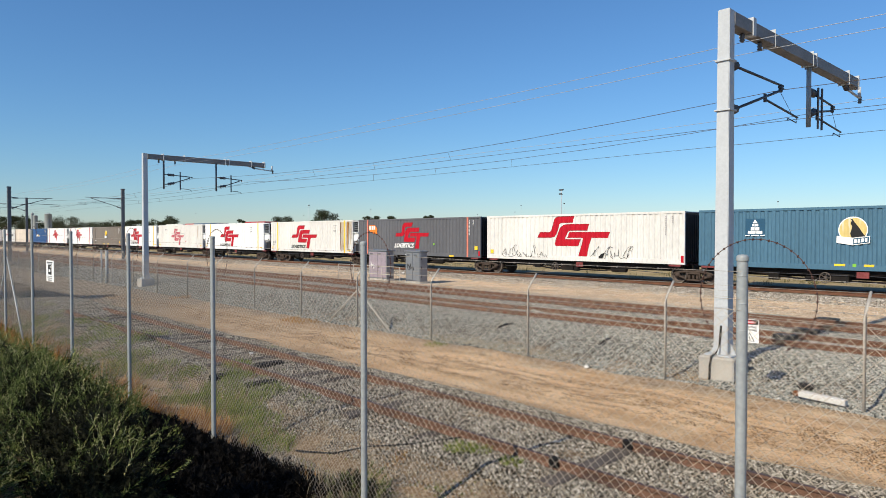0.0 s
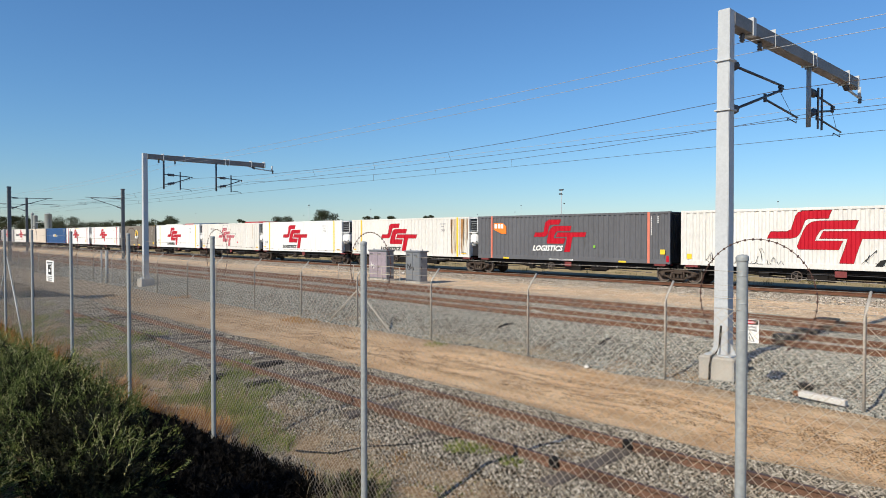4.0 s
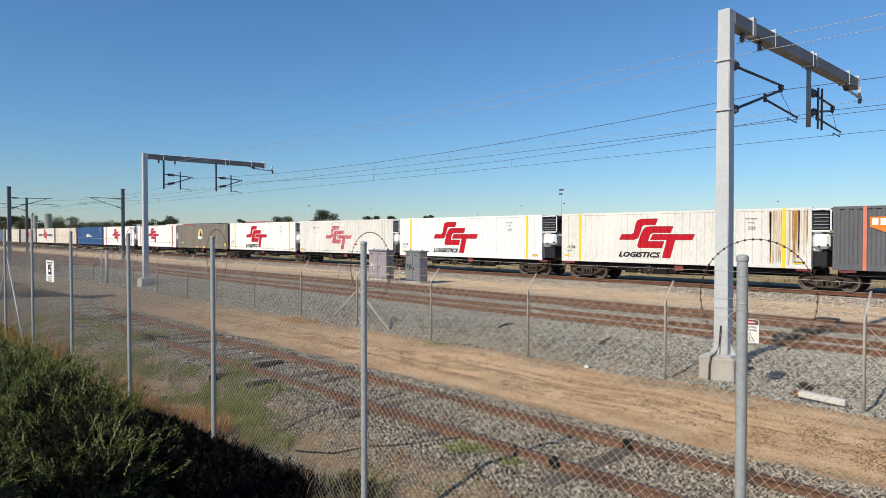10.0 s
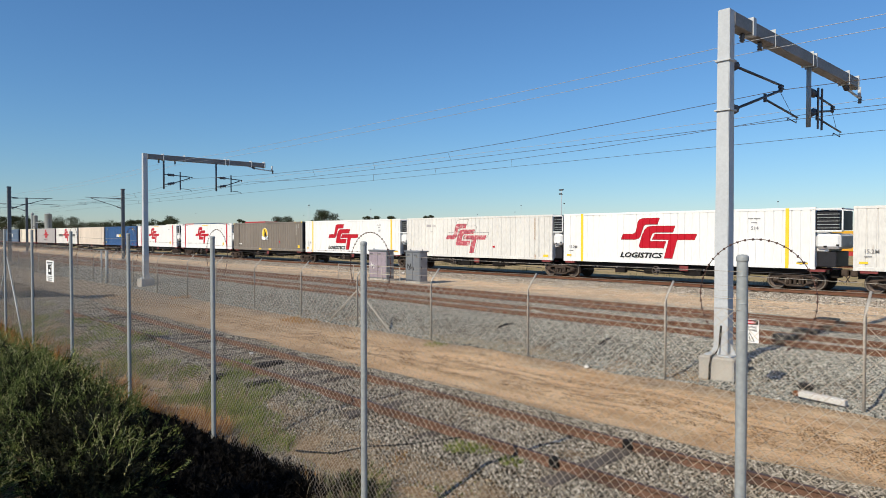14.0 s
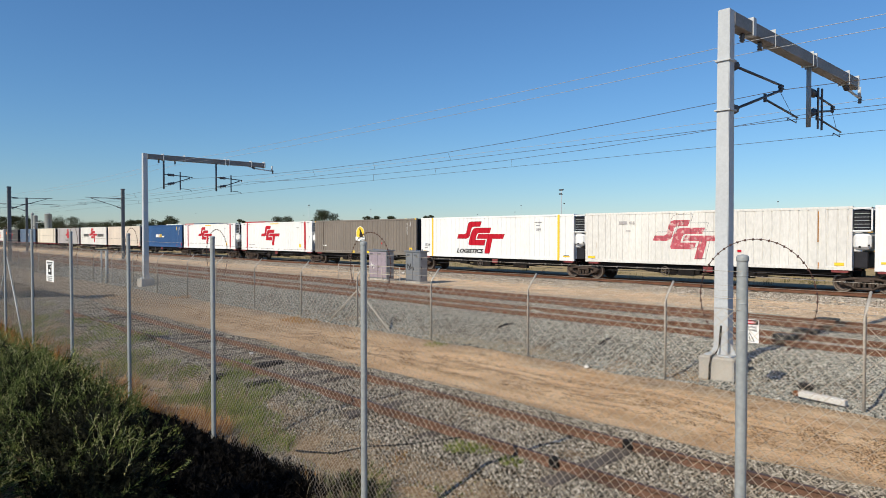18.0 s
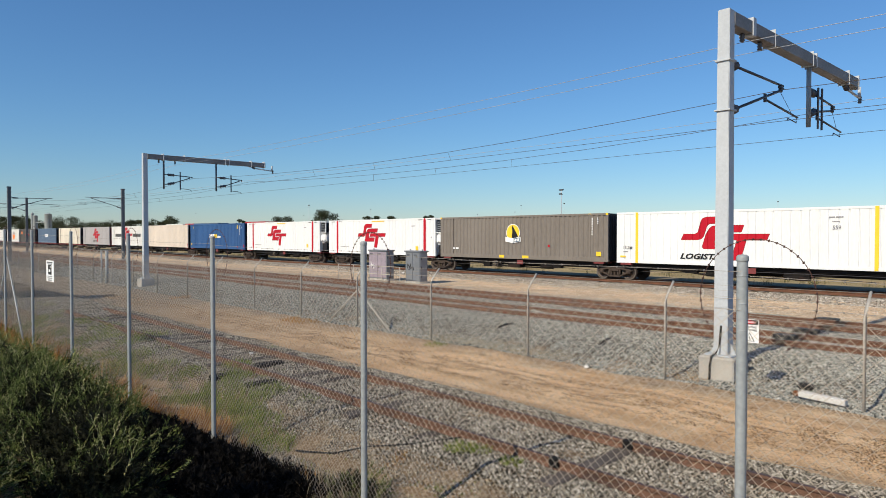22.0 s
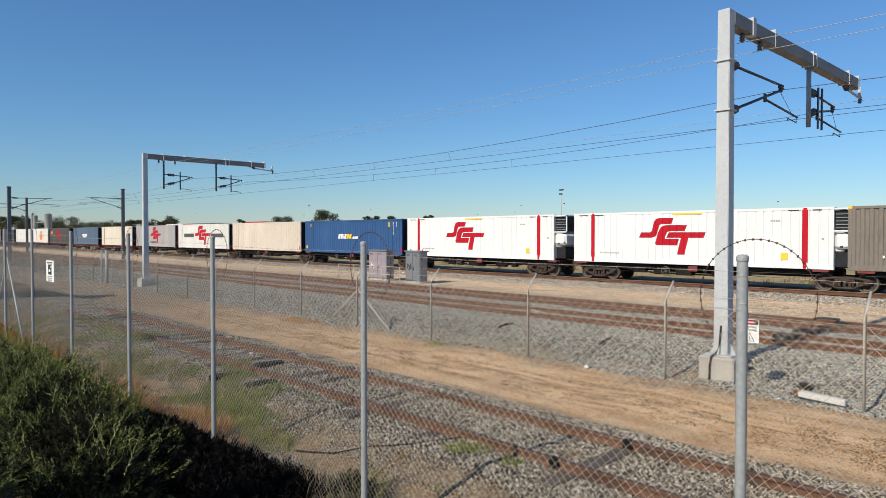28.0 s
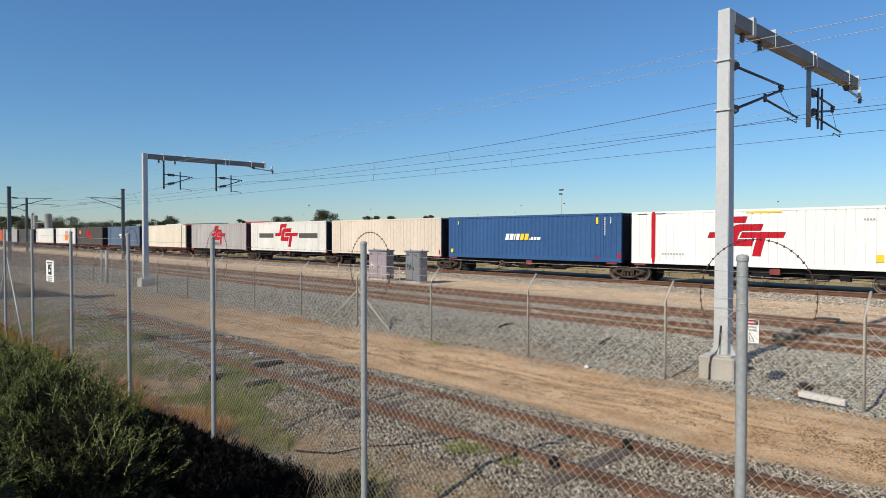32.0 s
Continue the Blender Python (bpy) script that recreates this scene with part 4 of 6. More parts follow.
def container(x, body, name, label, reefer=0.0, length=LEN48, smooth=False, post=None, frame_mat=None, end=None):
    """A box of corner posts, rails, folded sides, ends and roof; x is its rear end on the train. y = 0 is the near face."""
    c = thing(name, label, "container", "train containers", pose(x, TRAIN_Y - 1.25, RAIL_Z + DECK))
    L = length
    frame_mat = frame_mat or body
    for near in (True, False):
        me = side_mesh(L - 0.30, smooth)
        m = pose(0.15, 0.015, 0.17) if near else pose(L - 0.15, 2.485, 0.17, 0, 0, 180)
        linked("side_panel", me, body, c, at=m)
    for sx in (0, 1):
        for sy in (0, 1):
            a, b = (0, 0.16) if sx == 0 else (L - 0.16, L)
            d, e = (0, 0.14) if sy == 0 else (2.36, 2.5)
            part("corner_post", boxes((a, b, d, e, 0.12, HIGH - 0.12), bevel=0.01), frame_mat, c)
            for z0, z1 in ((0, 0.12), (HIGH - 0.12, HIGH)):
                part("corner_casting", boxes((a - 0.005, b + 0.015, d - 0.006 if sy == 0 else d - 0.02, e + 0.02 if sy == 0 else e + 0.006, z0, z1), bevel=0.012), frame_mat, c)
    inset = (L - 12.19) / 2
    for px in (inset + (0.15 if reefer else 0.0), L - inset - 0.16):
        mat = post or frame_mat
        part("lifting_post", boxes((px, px + 0.16, -0.012, 0.05, 0.02, HIGH - 0.02), bevel=0.008), mat, c)
    for sy in (0, 2.42):
        part("top_rail", boxes((0.16, L - 0.16, sy, sy + 0.08, HIGH - 0.13, HIGH - 0.005), bevel=0.008), frame_mat, c)
        part("bottom_rail", boxes((0.16, L - 0.16, sy - (0.006 if sy == 0 else 0), sy + 0.08, 0.01, 0.17 if smooth else 0.27), bevel=0.008), frame_mat, c)
    part("roof", boxes((0.1, L - 0.1, 0.06, 2.44, HIGH - 0.07, HIGH - 0.02)), frame_mat, c)
    part("floor", boxes((0.1, L - 0.1, 0.06, 2.44, 0.03, 0.13)), UNDER, c)
    em = corrugated(2.22, HIGH - 0.24, 10, 0.04)
    em.name = "end_wall"
    linked("end_wall", em, end or body, c, at=pose(L - 0.02, 0.14, 0.12, 0, 0, 90))
    part("door", boxes((0.02, 0.07, 0.15, 1.24, 0.13, HIGH - 0.12), bevel=0.008), end or body, c)
    part("door", boxes((0.02, 0.07, 1.26, 2.35, 0.13, HIGH - 0.12), bevel=0.008), end or body, c)
    for y in (0.45, 0.95, 1.55, 2.05):
        part("locking_bar", tubes(([(-0.01, y, 0.1), (-0.01, y, HIGH - 0.1)], 0.018), sides=6), GALV, c)
    if reefer:
        fr = part("cooling_unit", boxes((L - 0.02, L + reefer * 0.45, 0.25, 2.25, 0.85, 1.75), bevel=0.05), FRIDGE, c, "white refrigeration unit with dark grilles")
        part("unit_frame", boxes((L, L + reefer, 0.02, 0.10, 1.78, 1.86), (L, L + reefer, 0.02, 0.10, HIGH - 0.14, HIGH - 0.06), (L + reefer - 0.07, L + reefer, 0.02, 0.10, 1.78, HIGH - 0.06), (L, L + reefer, 2.4, 2.48, HIGH - 0.14, HIGH - 0.06), (L + reefer - 0.07, L + reefer, 0.02, 2.48, HIGH - 0.13, HIGH - 0.07), bevel=0.01), FRIDGE, fr)
        part("condenser", boxes((L, L + reefer * 0.8, 0.16, 2.34, 1.86, HIGH - 0.16), bevel=0.03), FRIDGE_D, fr)
        part("louvre", boxes(*[(L + 0.05, L + reefer * 0.85, 0.10, 0.15, 1.95 + 0.16 * k, 1.98 + 0.16 * k) for k in range(5)]), GALV, fr)
        part("drum_cover", boxes((L, L + reefer * 0.9, 0.06, 2.3, 0.98, 1.70), bevel=0.12), FRIDGE, fr)
        part("fuel_box", boxes((L, L + reefer * 0.7, 0.3, 2.2, 0.12, 0.85), bevel=0.03), FRIDGE_D, fr)
        pieces("latch", [(L + reefer * 0.3, L + reefer * 0.42, 0.04, 0.07, 1.05, 1.13), (L + reefer * 0.75, L + reefer * 0.85, 0.04, 0.07, 1.12, 1.2)], BLACKV, fr)
    return c


def lettering(c, text, x, z, size, m, width=0.0, shear=0.0, name="lettering"):
    return linked(name, words(text, size, shear, width, 0.035 if shear else 0.012), m, c, at=pose(x, -0.012, z))


def sign_shapes(c, x, z, w, h, m, name="company_sign", label="red stepped company sign", length=LEN48, smooth=False):
    bm = bmesh.new()
    emblem(bm, x, z, w, h, length, smooth)
    s = part(name, bm, m, c, label)
    if m is REDLOGO:
        bm = bmesh.new()
        emblem_edge(bm, x, z, w, h, 0.012, length, smooth)
        part("sign_edge", bm, MAROON, s)
    return s


def wolf_sign(c, x, z, tone=None):
    bm = bmesh.new()
    disc(bm, x + 0.6, z + 0.62, 0.60, -0.010)
    s = part("sign_border", bm, WHITEV, c, "round sign with a dark animal shape over a banner")
    bm = bmesh.new()
    disc(bm, x + 0.6, z + 0.62, 0.555, -0.015)
    part("round_sign", bm, tone or YELLOWV, s)
    bm = bmesh.new()
    sheet(bm, [(x + 0.55, z + 0.22), (x + 1.12, z + 0.30), (x + 1.02, z + 0.42), (x + 0.88, z + 0.66), (x + 0.72, z + 0.88), (x + 0.58, z + 1.10), (x + 0.50, z + 1.13), (x + 0.55, z + 1.03), (x + 0.50, z + 0.92), (x + 0.56, z + 0.80), (x + 0.54, z + 0.62), (x + 0.49, z + 0.45)], -0.021)
    part("dark_shape", bm, BLACKV, s)
    bm = bmesh.new()
    sheet(bm, [(x - 0.06, z + 0.02), (x + 0.60, z - 0.08), (x + 1.28, z + 0.02), (x + 1.28, z + 0.34), (x + 0.60, z + 0.26), (x - 0.06, z + 0.34)], -0.026)
    part("banner", bm, WHITEV, s)
    bm = bmesh.new()
    sheet(bm, [(x + 0.62, z - 0.045), (x + 1.24, z + 0.05), (x + 1.24, z + 0.30), (x + 0.62, z + 0.225)], -0.031)
    part("banner_panel", bm, NAVYV, s)
    for k in range(4):
        bm = bmesh.new()
        a, d = x + 0.66 + 0.14 * k, z + 0.012 + 0.02 * k
        sheet(bm, [(a, d), (a + 0.10, d + 0.013), (a + 0.10, d + 0.183), (a, d + 0.17)], -0.036)
        part("banner_bar", bm, WHITEV, s)


def code_bars(c, L, m):
    """Small registration marks, not legible: short bars near the upper front end."""
    rs = [(L - 1.15, L - 1.08, 2.62 - 0.10 * k, 2.68 - 0.10 * k) for k in range(11)]
    rs += [(L - 0.75, L - 0.68, 2.62 - 0.10 * k, 2.68 - 0.10 * k) for k in range(4)]
    stickers("marking", (*rs,), m, c)


def reefer_marks(c, L, number, tone=MARKGREY):
    stickers("marking", ((L - 3.1, L - 2.85, 2.44, 2.49), (L - 2.8, L - 2.5, 2.44, 2.49), (L - 2.95, L - 2.65, 2.24, 2.28), (L - 0.75, L - 0.35, 0.30, 0.36),), tone, c)
    lettering(c, number, L - 2.95, 1.90, 0.25, tone)
    lettering(c, "15.2M", 0.42, 0.82, 0.25, tone)
    stickers("marking", ((0.45, 0.75, 0.64, 0.69),), tone, c)
    stickers("warning_label", ((0.25, 0.6, 0.33, 0.43), (L - 0.8, L - 0.3, 0.24, 0.32),), YELLOWV, c)


def build_train_boxes():
    out = []

    def add(c):
        out.append(c)
        return c
    # 48-foot boxes, front to rear
    c = add(container(-16.36, STEELBLUE, "container", "steel blue corrugated container with a yellow round sign", end=STEELBLUE))
    wolf_sign(c, 6.65, 1.25, PALEYELLOW)
    part("emblem_panel", plates((2.45, 3.40, 1.60, 2.45)), NAVYV, c)
    bm = bmesh.new()
    sheet(bm, [(2.80, 2.22), (3.05, 2.22), (2.925, 2.42)], -0.02)
    part("emblem_peak", bm, WHITEV, c)
    for x0, x1, z0, z1 in ((2.78, 2.88, 2.07, 2.18), (2.90, 3.08, 2.07, 2.18), (2.72, 2.90, 1.86, 2.03), (2.94, 3.13, 1.86, 2.03), (2.58, 2.95, 1.70, 1.83), (2.99, 3.28, 1.70, 1.83), (2.45, 2.66, 1.58, 1.64), (2.74, 3.12, 1.58, 1.64), (3.18, 3.40, 1.58, 1.64)):
        part("emblem_bar", plates((x0, x1, z0, z1)), WHITEV, c).location.y = -0.008
    stickers("sticker", ((6.5, 6.95, 0.20, 0.30), (7.7, 8.1, 0.20, 0.30),), YELLOWV, c)
    stickers("sticker", ((7.25, 7.4, 0.18, 0.32),), GREENV, c)
    code_bars(c, LEN48, WHITEV)
    c = add(container(-31.78, WHITE, "container", "white corrugated container with red sign and scrawled graffiti", end=SHADOWEND))
    sign_shapes(c, 4.50, 0.32, 5.45, 2.48, REDLOGO)
    stickers("warning_label", ((0.35, 0.62, 0.35, 0.62),), YELLOWV, c)
    stickers("reflector", ((14.42, 14.58, 0.12, 0.50), (13.25, 13.39, 0.1, 0.45),), REDLOGO, c)
    bm = bmesh.new()
    rng = random.Random(8)
    for k in range(26):
        x = 1.4 + 0.24 * k if k < 16 else 8.6 + 0.28 * (k - 16)
        z = 0.30 + rng.uniform(0, 0.12)
        pts = [(x, -0.014, z)]
        for j in range(4):
            pts.append((pts[-1][0] + rng.uniform(-0.12, 0.25), -0.014, min(0.95, max(0.18, pts[-1][2] + rng.uniform(-0.35, 0.4)))))
        tube(bm, pts, 0.015, 3)
    sheet(bm, [(9.15, 0.22), (9.45, 0.22), (9.6, 0.55), (9.35, 0.50)], -0.014)
    tagged(part("graffiti", bm, BLACKV, c, "black outlined graffiti, not legible"), kind="stuff")
    stickers("rust_streak", ((1.27, 1.33, 0.3, 2.7), (13.3, 13.33, 0.9, 2.5),), RUSTST, c)
    code_bars(c, LEN48, LGREY)
    c = add(container(-47.05, GREYC, "container", "dark grey corrugated container with red sign and orange panel", end=SHADOWEND, post=SALMON))
    sign_shapes(c, 5.0, 0.56, 4.15, 2.06, REDLOGO)
    lettering(c, "LOGISTICS", 4.95, 0.62, 0.48, WHITEV, 2.45, 0.3)
    bm = bmesh.new()
    sheet(bm, [(1.5, 2.0), (2.2, 1.72), (2.65, 1.72), (2.65, 2.2), (2.35, 2.45), (1.5, 2.45)], -0.012)
    part("orange_panel", bm, ORANGEV, c)
    part("panel_bars", plates((1.58, 1.82, 2.08, 2.38), (1.90, 2.12, 2.08, 2.38), (2.18, 2.38, 2.08, 2.38)), WHITEV, c).location.y = -0.006
    lettering(c, "VERTICAL LOAD BAR", 6.3, 0.03, 0.13, WHITEV, 1.9)
    stickers("sticker", ((14.05, 14.35, 0.55, 0.82), (2.4, 2.9, 0.02, 0.12), (11.4, 11.9, 0.02, 0.12),), YELLOWV, c)
    stickers("sticker", ((9.65, 9.8, 0.85, 1.0),), GREENV, c)
    stickers("reflector", ((14.42, 14.58, 0.12, 0.48),), REDLOGO, c)
    code_bars(c, LEN48, WHITEV)
    # 50-foot refrigerated boxes
    c = add(container(-62.45, WHITE, "refrigerated_container", "white refrigerated container, rust streaked end, red sign, yellow stripes", reefer=0.85, length=14.50, smooth=True, post=YELLOWV, end=FRIDGE))
    sign_shapes(c, 4.15, 0.35, 4.6, 2.2, REDLOGO, length=14.50, smooth=True)
    lettering(c, "LOGISTICS", 4.1, 0.38, 0.40, BLACKV, 2.65, 0.3)
    reefer_marks(c, 14.5, "509")
    rng = random.Random(5)
    for k in range(22):
        x0 = 12.55 + 0.082 * k + rng.uniform(-0.03, 0.03)
        if 13.12 < x0 < 13.38:
            continue
        w, low = rng.uniform(0.03, 0.10), rng.choice((0.2, 0.3, 0.8, 1.3, 1.7))
        bm = bmesh.new()
        sheet(bm, [(x0 + 0.3 * w, low), (x0 + 0.6 * w, low), (x0 + w, low + 0.6), (x0 + w, 2.80), (x0, 2.80), (x0, low + 0.5)], -0.010, 0.008)
        part("rust_stain", bm, RUSTST if k % 7 == 0 else RUSTWASH, c, "brown rust streak down the wall")
    part("rust_streak", plates((12.62, 12.68, 0.3, 2.75)), RUSTST, c)
    c = add(container(-78.54, WHITE_CLEAN, "refrigerated_container", "white refrigerated container with red sign and yellow stripes", reefer=1.18, length=14.50, smooth=True, post=YELLOWV, end=FRIDGE))
    sign_shapes(c, 4.1, 0.33, 4.63, 2.26, REDLOGO, length=14.50, smooth=True)
    lettering(c, "LOGISTICS", 4.05, 0.35, 0.40, BLACKV, 2.7, 0.3)
    reefer_marks(c, 14.5, "514")
    c = add(container(-93.85, WHITE, "refrigerated_container", "off-white refrigerated container with a faded peeling red sign", reefer=0.80, length=14.42, smooth=True, post=WHITE, end=FRIDGE))
    s = sign_shapes(c, 4.50, 0.33, 4.15, 2.12, FADED, label="faded peeling red sign inside scribed outlines", length=14.42, smooth=True)
    bm = bmesh.new()
    emblem_edge(bm, 4.62, 0.38, 4.25, 2.38, 0.009, 14.42, True)
    part("scribed_line", bm, GREYC, s)
    stickers("rust_streak", ((12.98, 13.03, 1.3, 2.75), (13.0, 13.05, 0.05, 0.35)), RUSTST, c)
    lettering(c, "418", 3.0, 2.25, 0.24, LGREY)
    stickers("marking", ((2.35, 2.85, 2.25, 2.43), (2.8, 3.1, 1.85, 1.9),), LGREY, c)
    stickers("sticker", ((9.25, 9.45, 0.75, 0.88),), REDLOGO, c)
    stickers("warning_label", ((0.2, 0.7, 0.22, 0.36), (13.7, 14.1, 0.22, 0.36),), YELLOWV, c)
    c = add(container(-109.08, WHITE_CLEAN, "refrigerated_container", "bright white refrigerated container with red sign and yellow stripes", reefer=0.86, length=14.36, smooth=True, post=YELLOWV, end=FRIDGE))
    sign_shapes(c, 4.0, 0.33, 4.63, 2.26, REDLOGO, length=14.36, smooth=True)
    lettering(c, "LOGISTICS", 3.95, 0.35, 0.40, BLACKV, 2.7, 0.3)
    reefer_marks(c, 14.36, "559")
    c = add(container(-124.30, OLIVE, "container", "olive grey corrugated container with a yellow round sign", end=SHADOWEND))
    wolf_sign(c, 6.6, 1.16)
    stickers("corner_mark", ((0.0, 0.17, HIGH - 0.12, HIGH - 0.005), (LEN48 - 0.17, LEN48, HIGH - 0.12, HIGH - 0.005), (13.25, 13.42, HIGH - 0.10, HIGH - 0.01)), YELLOWV, c)
    stickers("sticker", ((5.95, 6.4, 0.08, 0.26), (8.0, 8.55, 0.08, 0.26), (13.8, 14.15, 0.35, 0.62),), YELLOWV, c)
    stickers("sticker", ((10.15, 10.3, 0.85, 1.0),), REDLOGO, c)
    stickers("marking", ((1.35, 1.45, 0.6, 0.72), (1.5, 1.6, 0.6, 0.72), (1.68, 1.95, 0.6, 0.72),), WHITEV, c)
    code_bars(c, LEN48, WHITEV)
    for x0, g in ((-139.38, "white refrigerated container with red sign and broad red stripes"), (-155.45, "white refrigerated container with red stripes and a pale cooling unit")):
        c = add(container(x0, WHITE_CLEAN, "refrigerated_container", g, reefer=1.0 if x0 < -150 else 0.86, length=14.5, smooth=True, post=REDLOGO, end=FRIDGE))
        stickers("stripe", ((1.26, 1.50, 0.32, 2.85), (13.14, 13.40, 0.32, 2.85),), REDLOGO, c)
        sign_shapes(c, 4.5, 0.57, 3.9, 2.0, REDLOGO, length=14.5, smooth=True)
        stickers("caution_strip", ((6.5, 8.2, 2.74, 2.82),), YELLOWV, c)
        stickers("sticker", ((12.2, 12.5, 0.42, 0.75),), YELLOWV, c)
        stickers("marking", (*[(1.9 + 0.17 * k, 2.0 + 0.17 * k, 0.55, 0.63) for k in range(8)], *[(11.7 + 0.12 * k, 11.78 + 0.12 * k, 2.3, 2.38) for k in range(4)], (14.0, 14.1, 1.4, 1.5)), LGREY, c)
        stickers("hatch_marks", ((0.4, 1.0, 2.8, 2.84), (1.5, 2.1, 2.8, 2.84), (12.5, 13.0, 2.8, 2.84), (13.6, 14.0, 2.8, 2.84),), BLACKV, c)
    c = add(container(-170.75, BLUE, "container", "blue corrugated container with white and yellow lettering bars", end=SHADOWEND))
    for x0, w, h, m in ((5.60, 0.30, 0.42, WHITEV), (5.98, 0.30, 0.42, WHITEV), (6.36, 0.10, 0.42, WHITEV), (6.54, 0.28, 0.42, WHITEV), (6.90, 0.30, 0.42, YELLOWV), (7.28, 0.32, 0.42, YELLOWV), (7.68, 0.08, 0.10, WHITEV), (7.82, 0.20, 0.20, WHITEV), (8.08, 0.20, 0.20, WHITEV), (8.34, 0.28, 0.20, WHITEV)):
        bm = bmesh.new()
        sheet(bm, [(x0, 1.30), (x0 + w, 1.30), (x0 + w + 0.25 * h, 1.30 + h), (x0 + 0.25 * h, 1.30 + h)], -0.010, 0.008)
        part("lettering_bar", bm, m, c)
    stickers("reflector", ((14.40, 14.58, 0.25, 0.55), (12.9, 13.05, 0.2, 0.36),), REDLOGO, c)
    stickers("sticker", ((0.25, 0.5, 0.35, 0.62), (12.9, 13.05, 2.3, 2.7), (1.0, 1.1, 2.4, 2.65),), YELLOWV, c)
    code_bars(c, LEN48, WHITEV)
    c = add(container(-186.25, BEIGE, "container", "plain pinkish beige container with rust marks at the posts", end=SHADOWEND, smooth=True))
    stickers("rust_streak", ((13.25, 13.3, 0.3, 2.6),), RUSTST, c)
    stickers("reflector", ((14.42, 14.56, 0.15, 0.5),), REDLOGO, c)
    c = add(container(-201.9, WHITE, "container", "white container with red sign between two black bars", end=SHADOWEND, smooth=True))
    stickers("black_bar", ((1.9, 4.9, 1.35, 1.80), (9.9, 13.3, 1.35, 1.80),), DGREY, c)
    sign_shapes(c, 5.2, 0.45, 4.5, 2.3, REDLOGO, smooth=True)
    c = add(container(-217.75, LGREY, "container", "light grey container with red sign on its side", end=MAROON, smooth=True))
    sign_shapes(c, 5.8, 0.5, 3.8, 2.2, REDLOGO, smooth=True)
    lettering(c, "LOGISTICS", 5.8, 0.5, 0.34, DGREY, 2.2, 0.3)
    c = add(container(-234.3, CREAM, "container", "cream container with dark posts on a red wagon", end=SHADOWEND, smooth=True, post=OLIVE))
    c = add(container(-251.2, SLATE, "container", "slate blue container with small white lettering bars", end=SHADOWEND))
    stickers("lettering_bars", ((5.6, 8.6, 1.5, 1.75), (6.2, 8.2, 1.2, 1.38),), WHITEV, c)
    c = add(container(-268.8, DGREY, "container", "charcoal container with red sign and small orange panel", end=SHADOWEND))
    sign_shapes(c, 5.0, 0.6, 4.1, 2.0, REDLOGO)
    part("orange_panel", plates((1.3, 2.4, 1.8, 2.4)), ORANGEV, c)
    c = add(container(-283.8, WHITE, "container", "white container with a red cup-shaped picture", end=SHADOWEND, smooth=True, length=13.6))
    bm = bmesh.new()
    sheet(bm, [(6.8, 0.6), (8.6, 0.6), (9.2, 1.7), (6.3, 1.7)], -0.012)
    part("picture", bm, ORANGEV, c)
    part("picture", plates((6.7, 8.9, 1.75, 2.4)), LGREY, c)
    c = add(container(-300.6, WHITE, "container", "plain white container near the train's end", end=SHADOWEND, smooth=True))
    c = add(container(-317.5, DGREY, "container", "charcoal container near the train's end", end=SHADOWEND))
    c = add(container(-334.3, LGREY, "container", "grey container near the train's end", end=SHADOWEND))
    c = add(container(-351.5, ORANGE, "container", "orange container at the train's end", end=SHADOWEND))
    return out


def wheel_mesh():
    bm = bmesh.new()
    for y0, s in ((-0.7525, -1), (0.7525, 1)):
        pr = [(0.06, 0.10), (0.12, 0.085), (0.14, 0.03), (0.36, 0.02), (0.385, 0.065), (0.385, 0.065)]
        lathe(bm, [(r, y0 + s * a) for r, a in pr], sides=28, mi=0)
        lathe(bm, [(0.385, y0 + s * 0.065), (0.445, y0 + s * 0.068)], sides=28, mi=1)
        lathe(bm, [(0.445, y0 + s * 0.068), (0.46, y0 + s * 0.06), (0.46, y0 - s * 0.04), (0.49, y0 - s * 0.055), (0.48, y0 - s * 0.07), (0.36, y0 - s * 0.06), (0.14, y0 - s * 0.04), (0.09, y0 - s * 0.10)], sides=28, mi=0)
        for k in range(6):
            t = math.tau * k / 6
            cx, cz = 0.25 * math.cos(t), 0.25 * math.sin(t)
            box(bm, cx - 0.03, cx + 0.03, y0 + s * 0.028 - 0.012, y0 + s * 0.028 + 0.012, cz - 0.03, cz + 0.03)
    tube(bm, [(0, -0.9, 0), (0, 0.9, 0)], 0.075, 12)
    me = bpy.data.meshes.new("wheelset")
    bm.to_mesh(me)
    bm.free()
    me.materials.append(WHEEL)
    me.materials.append(RIM)
    return me


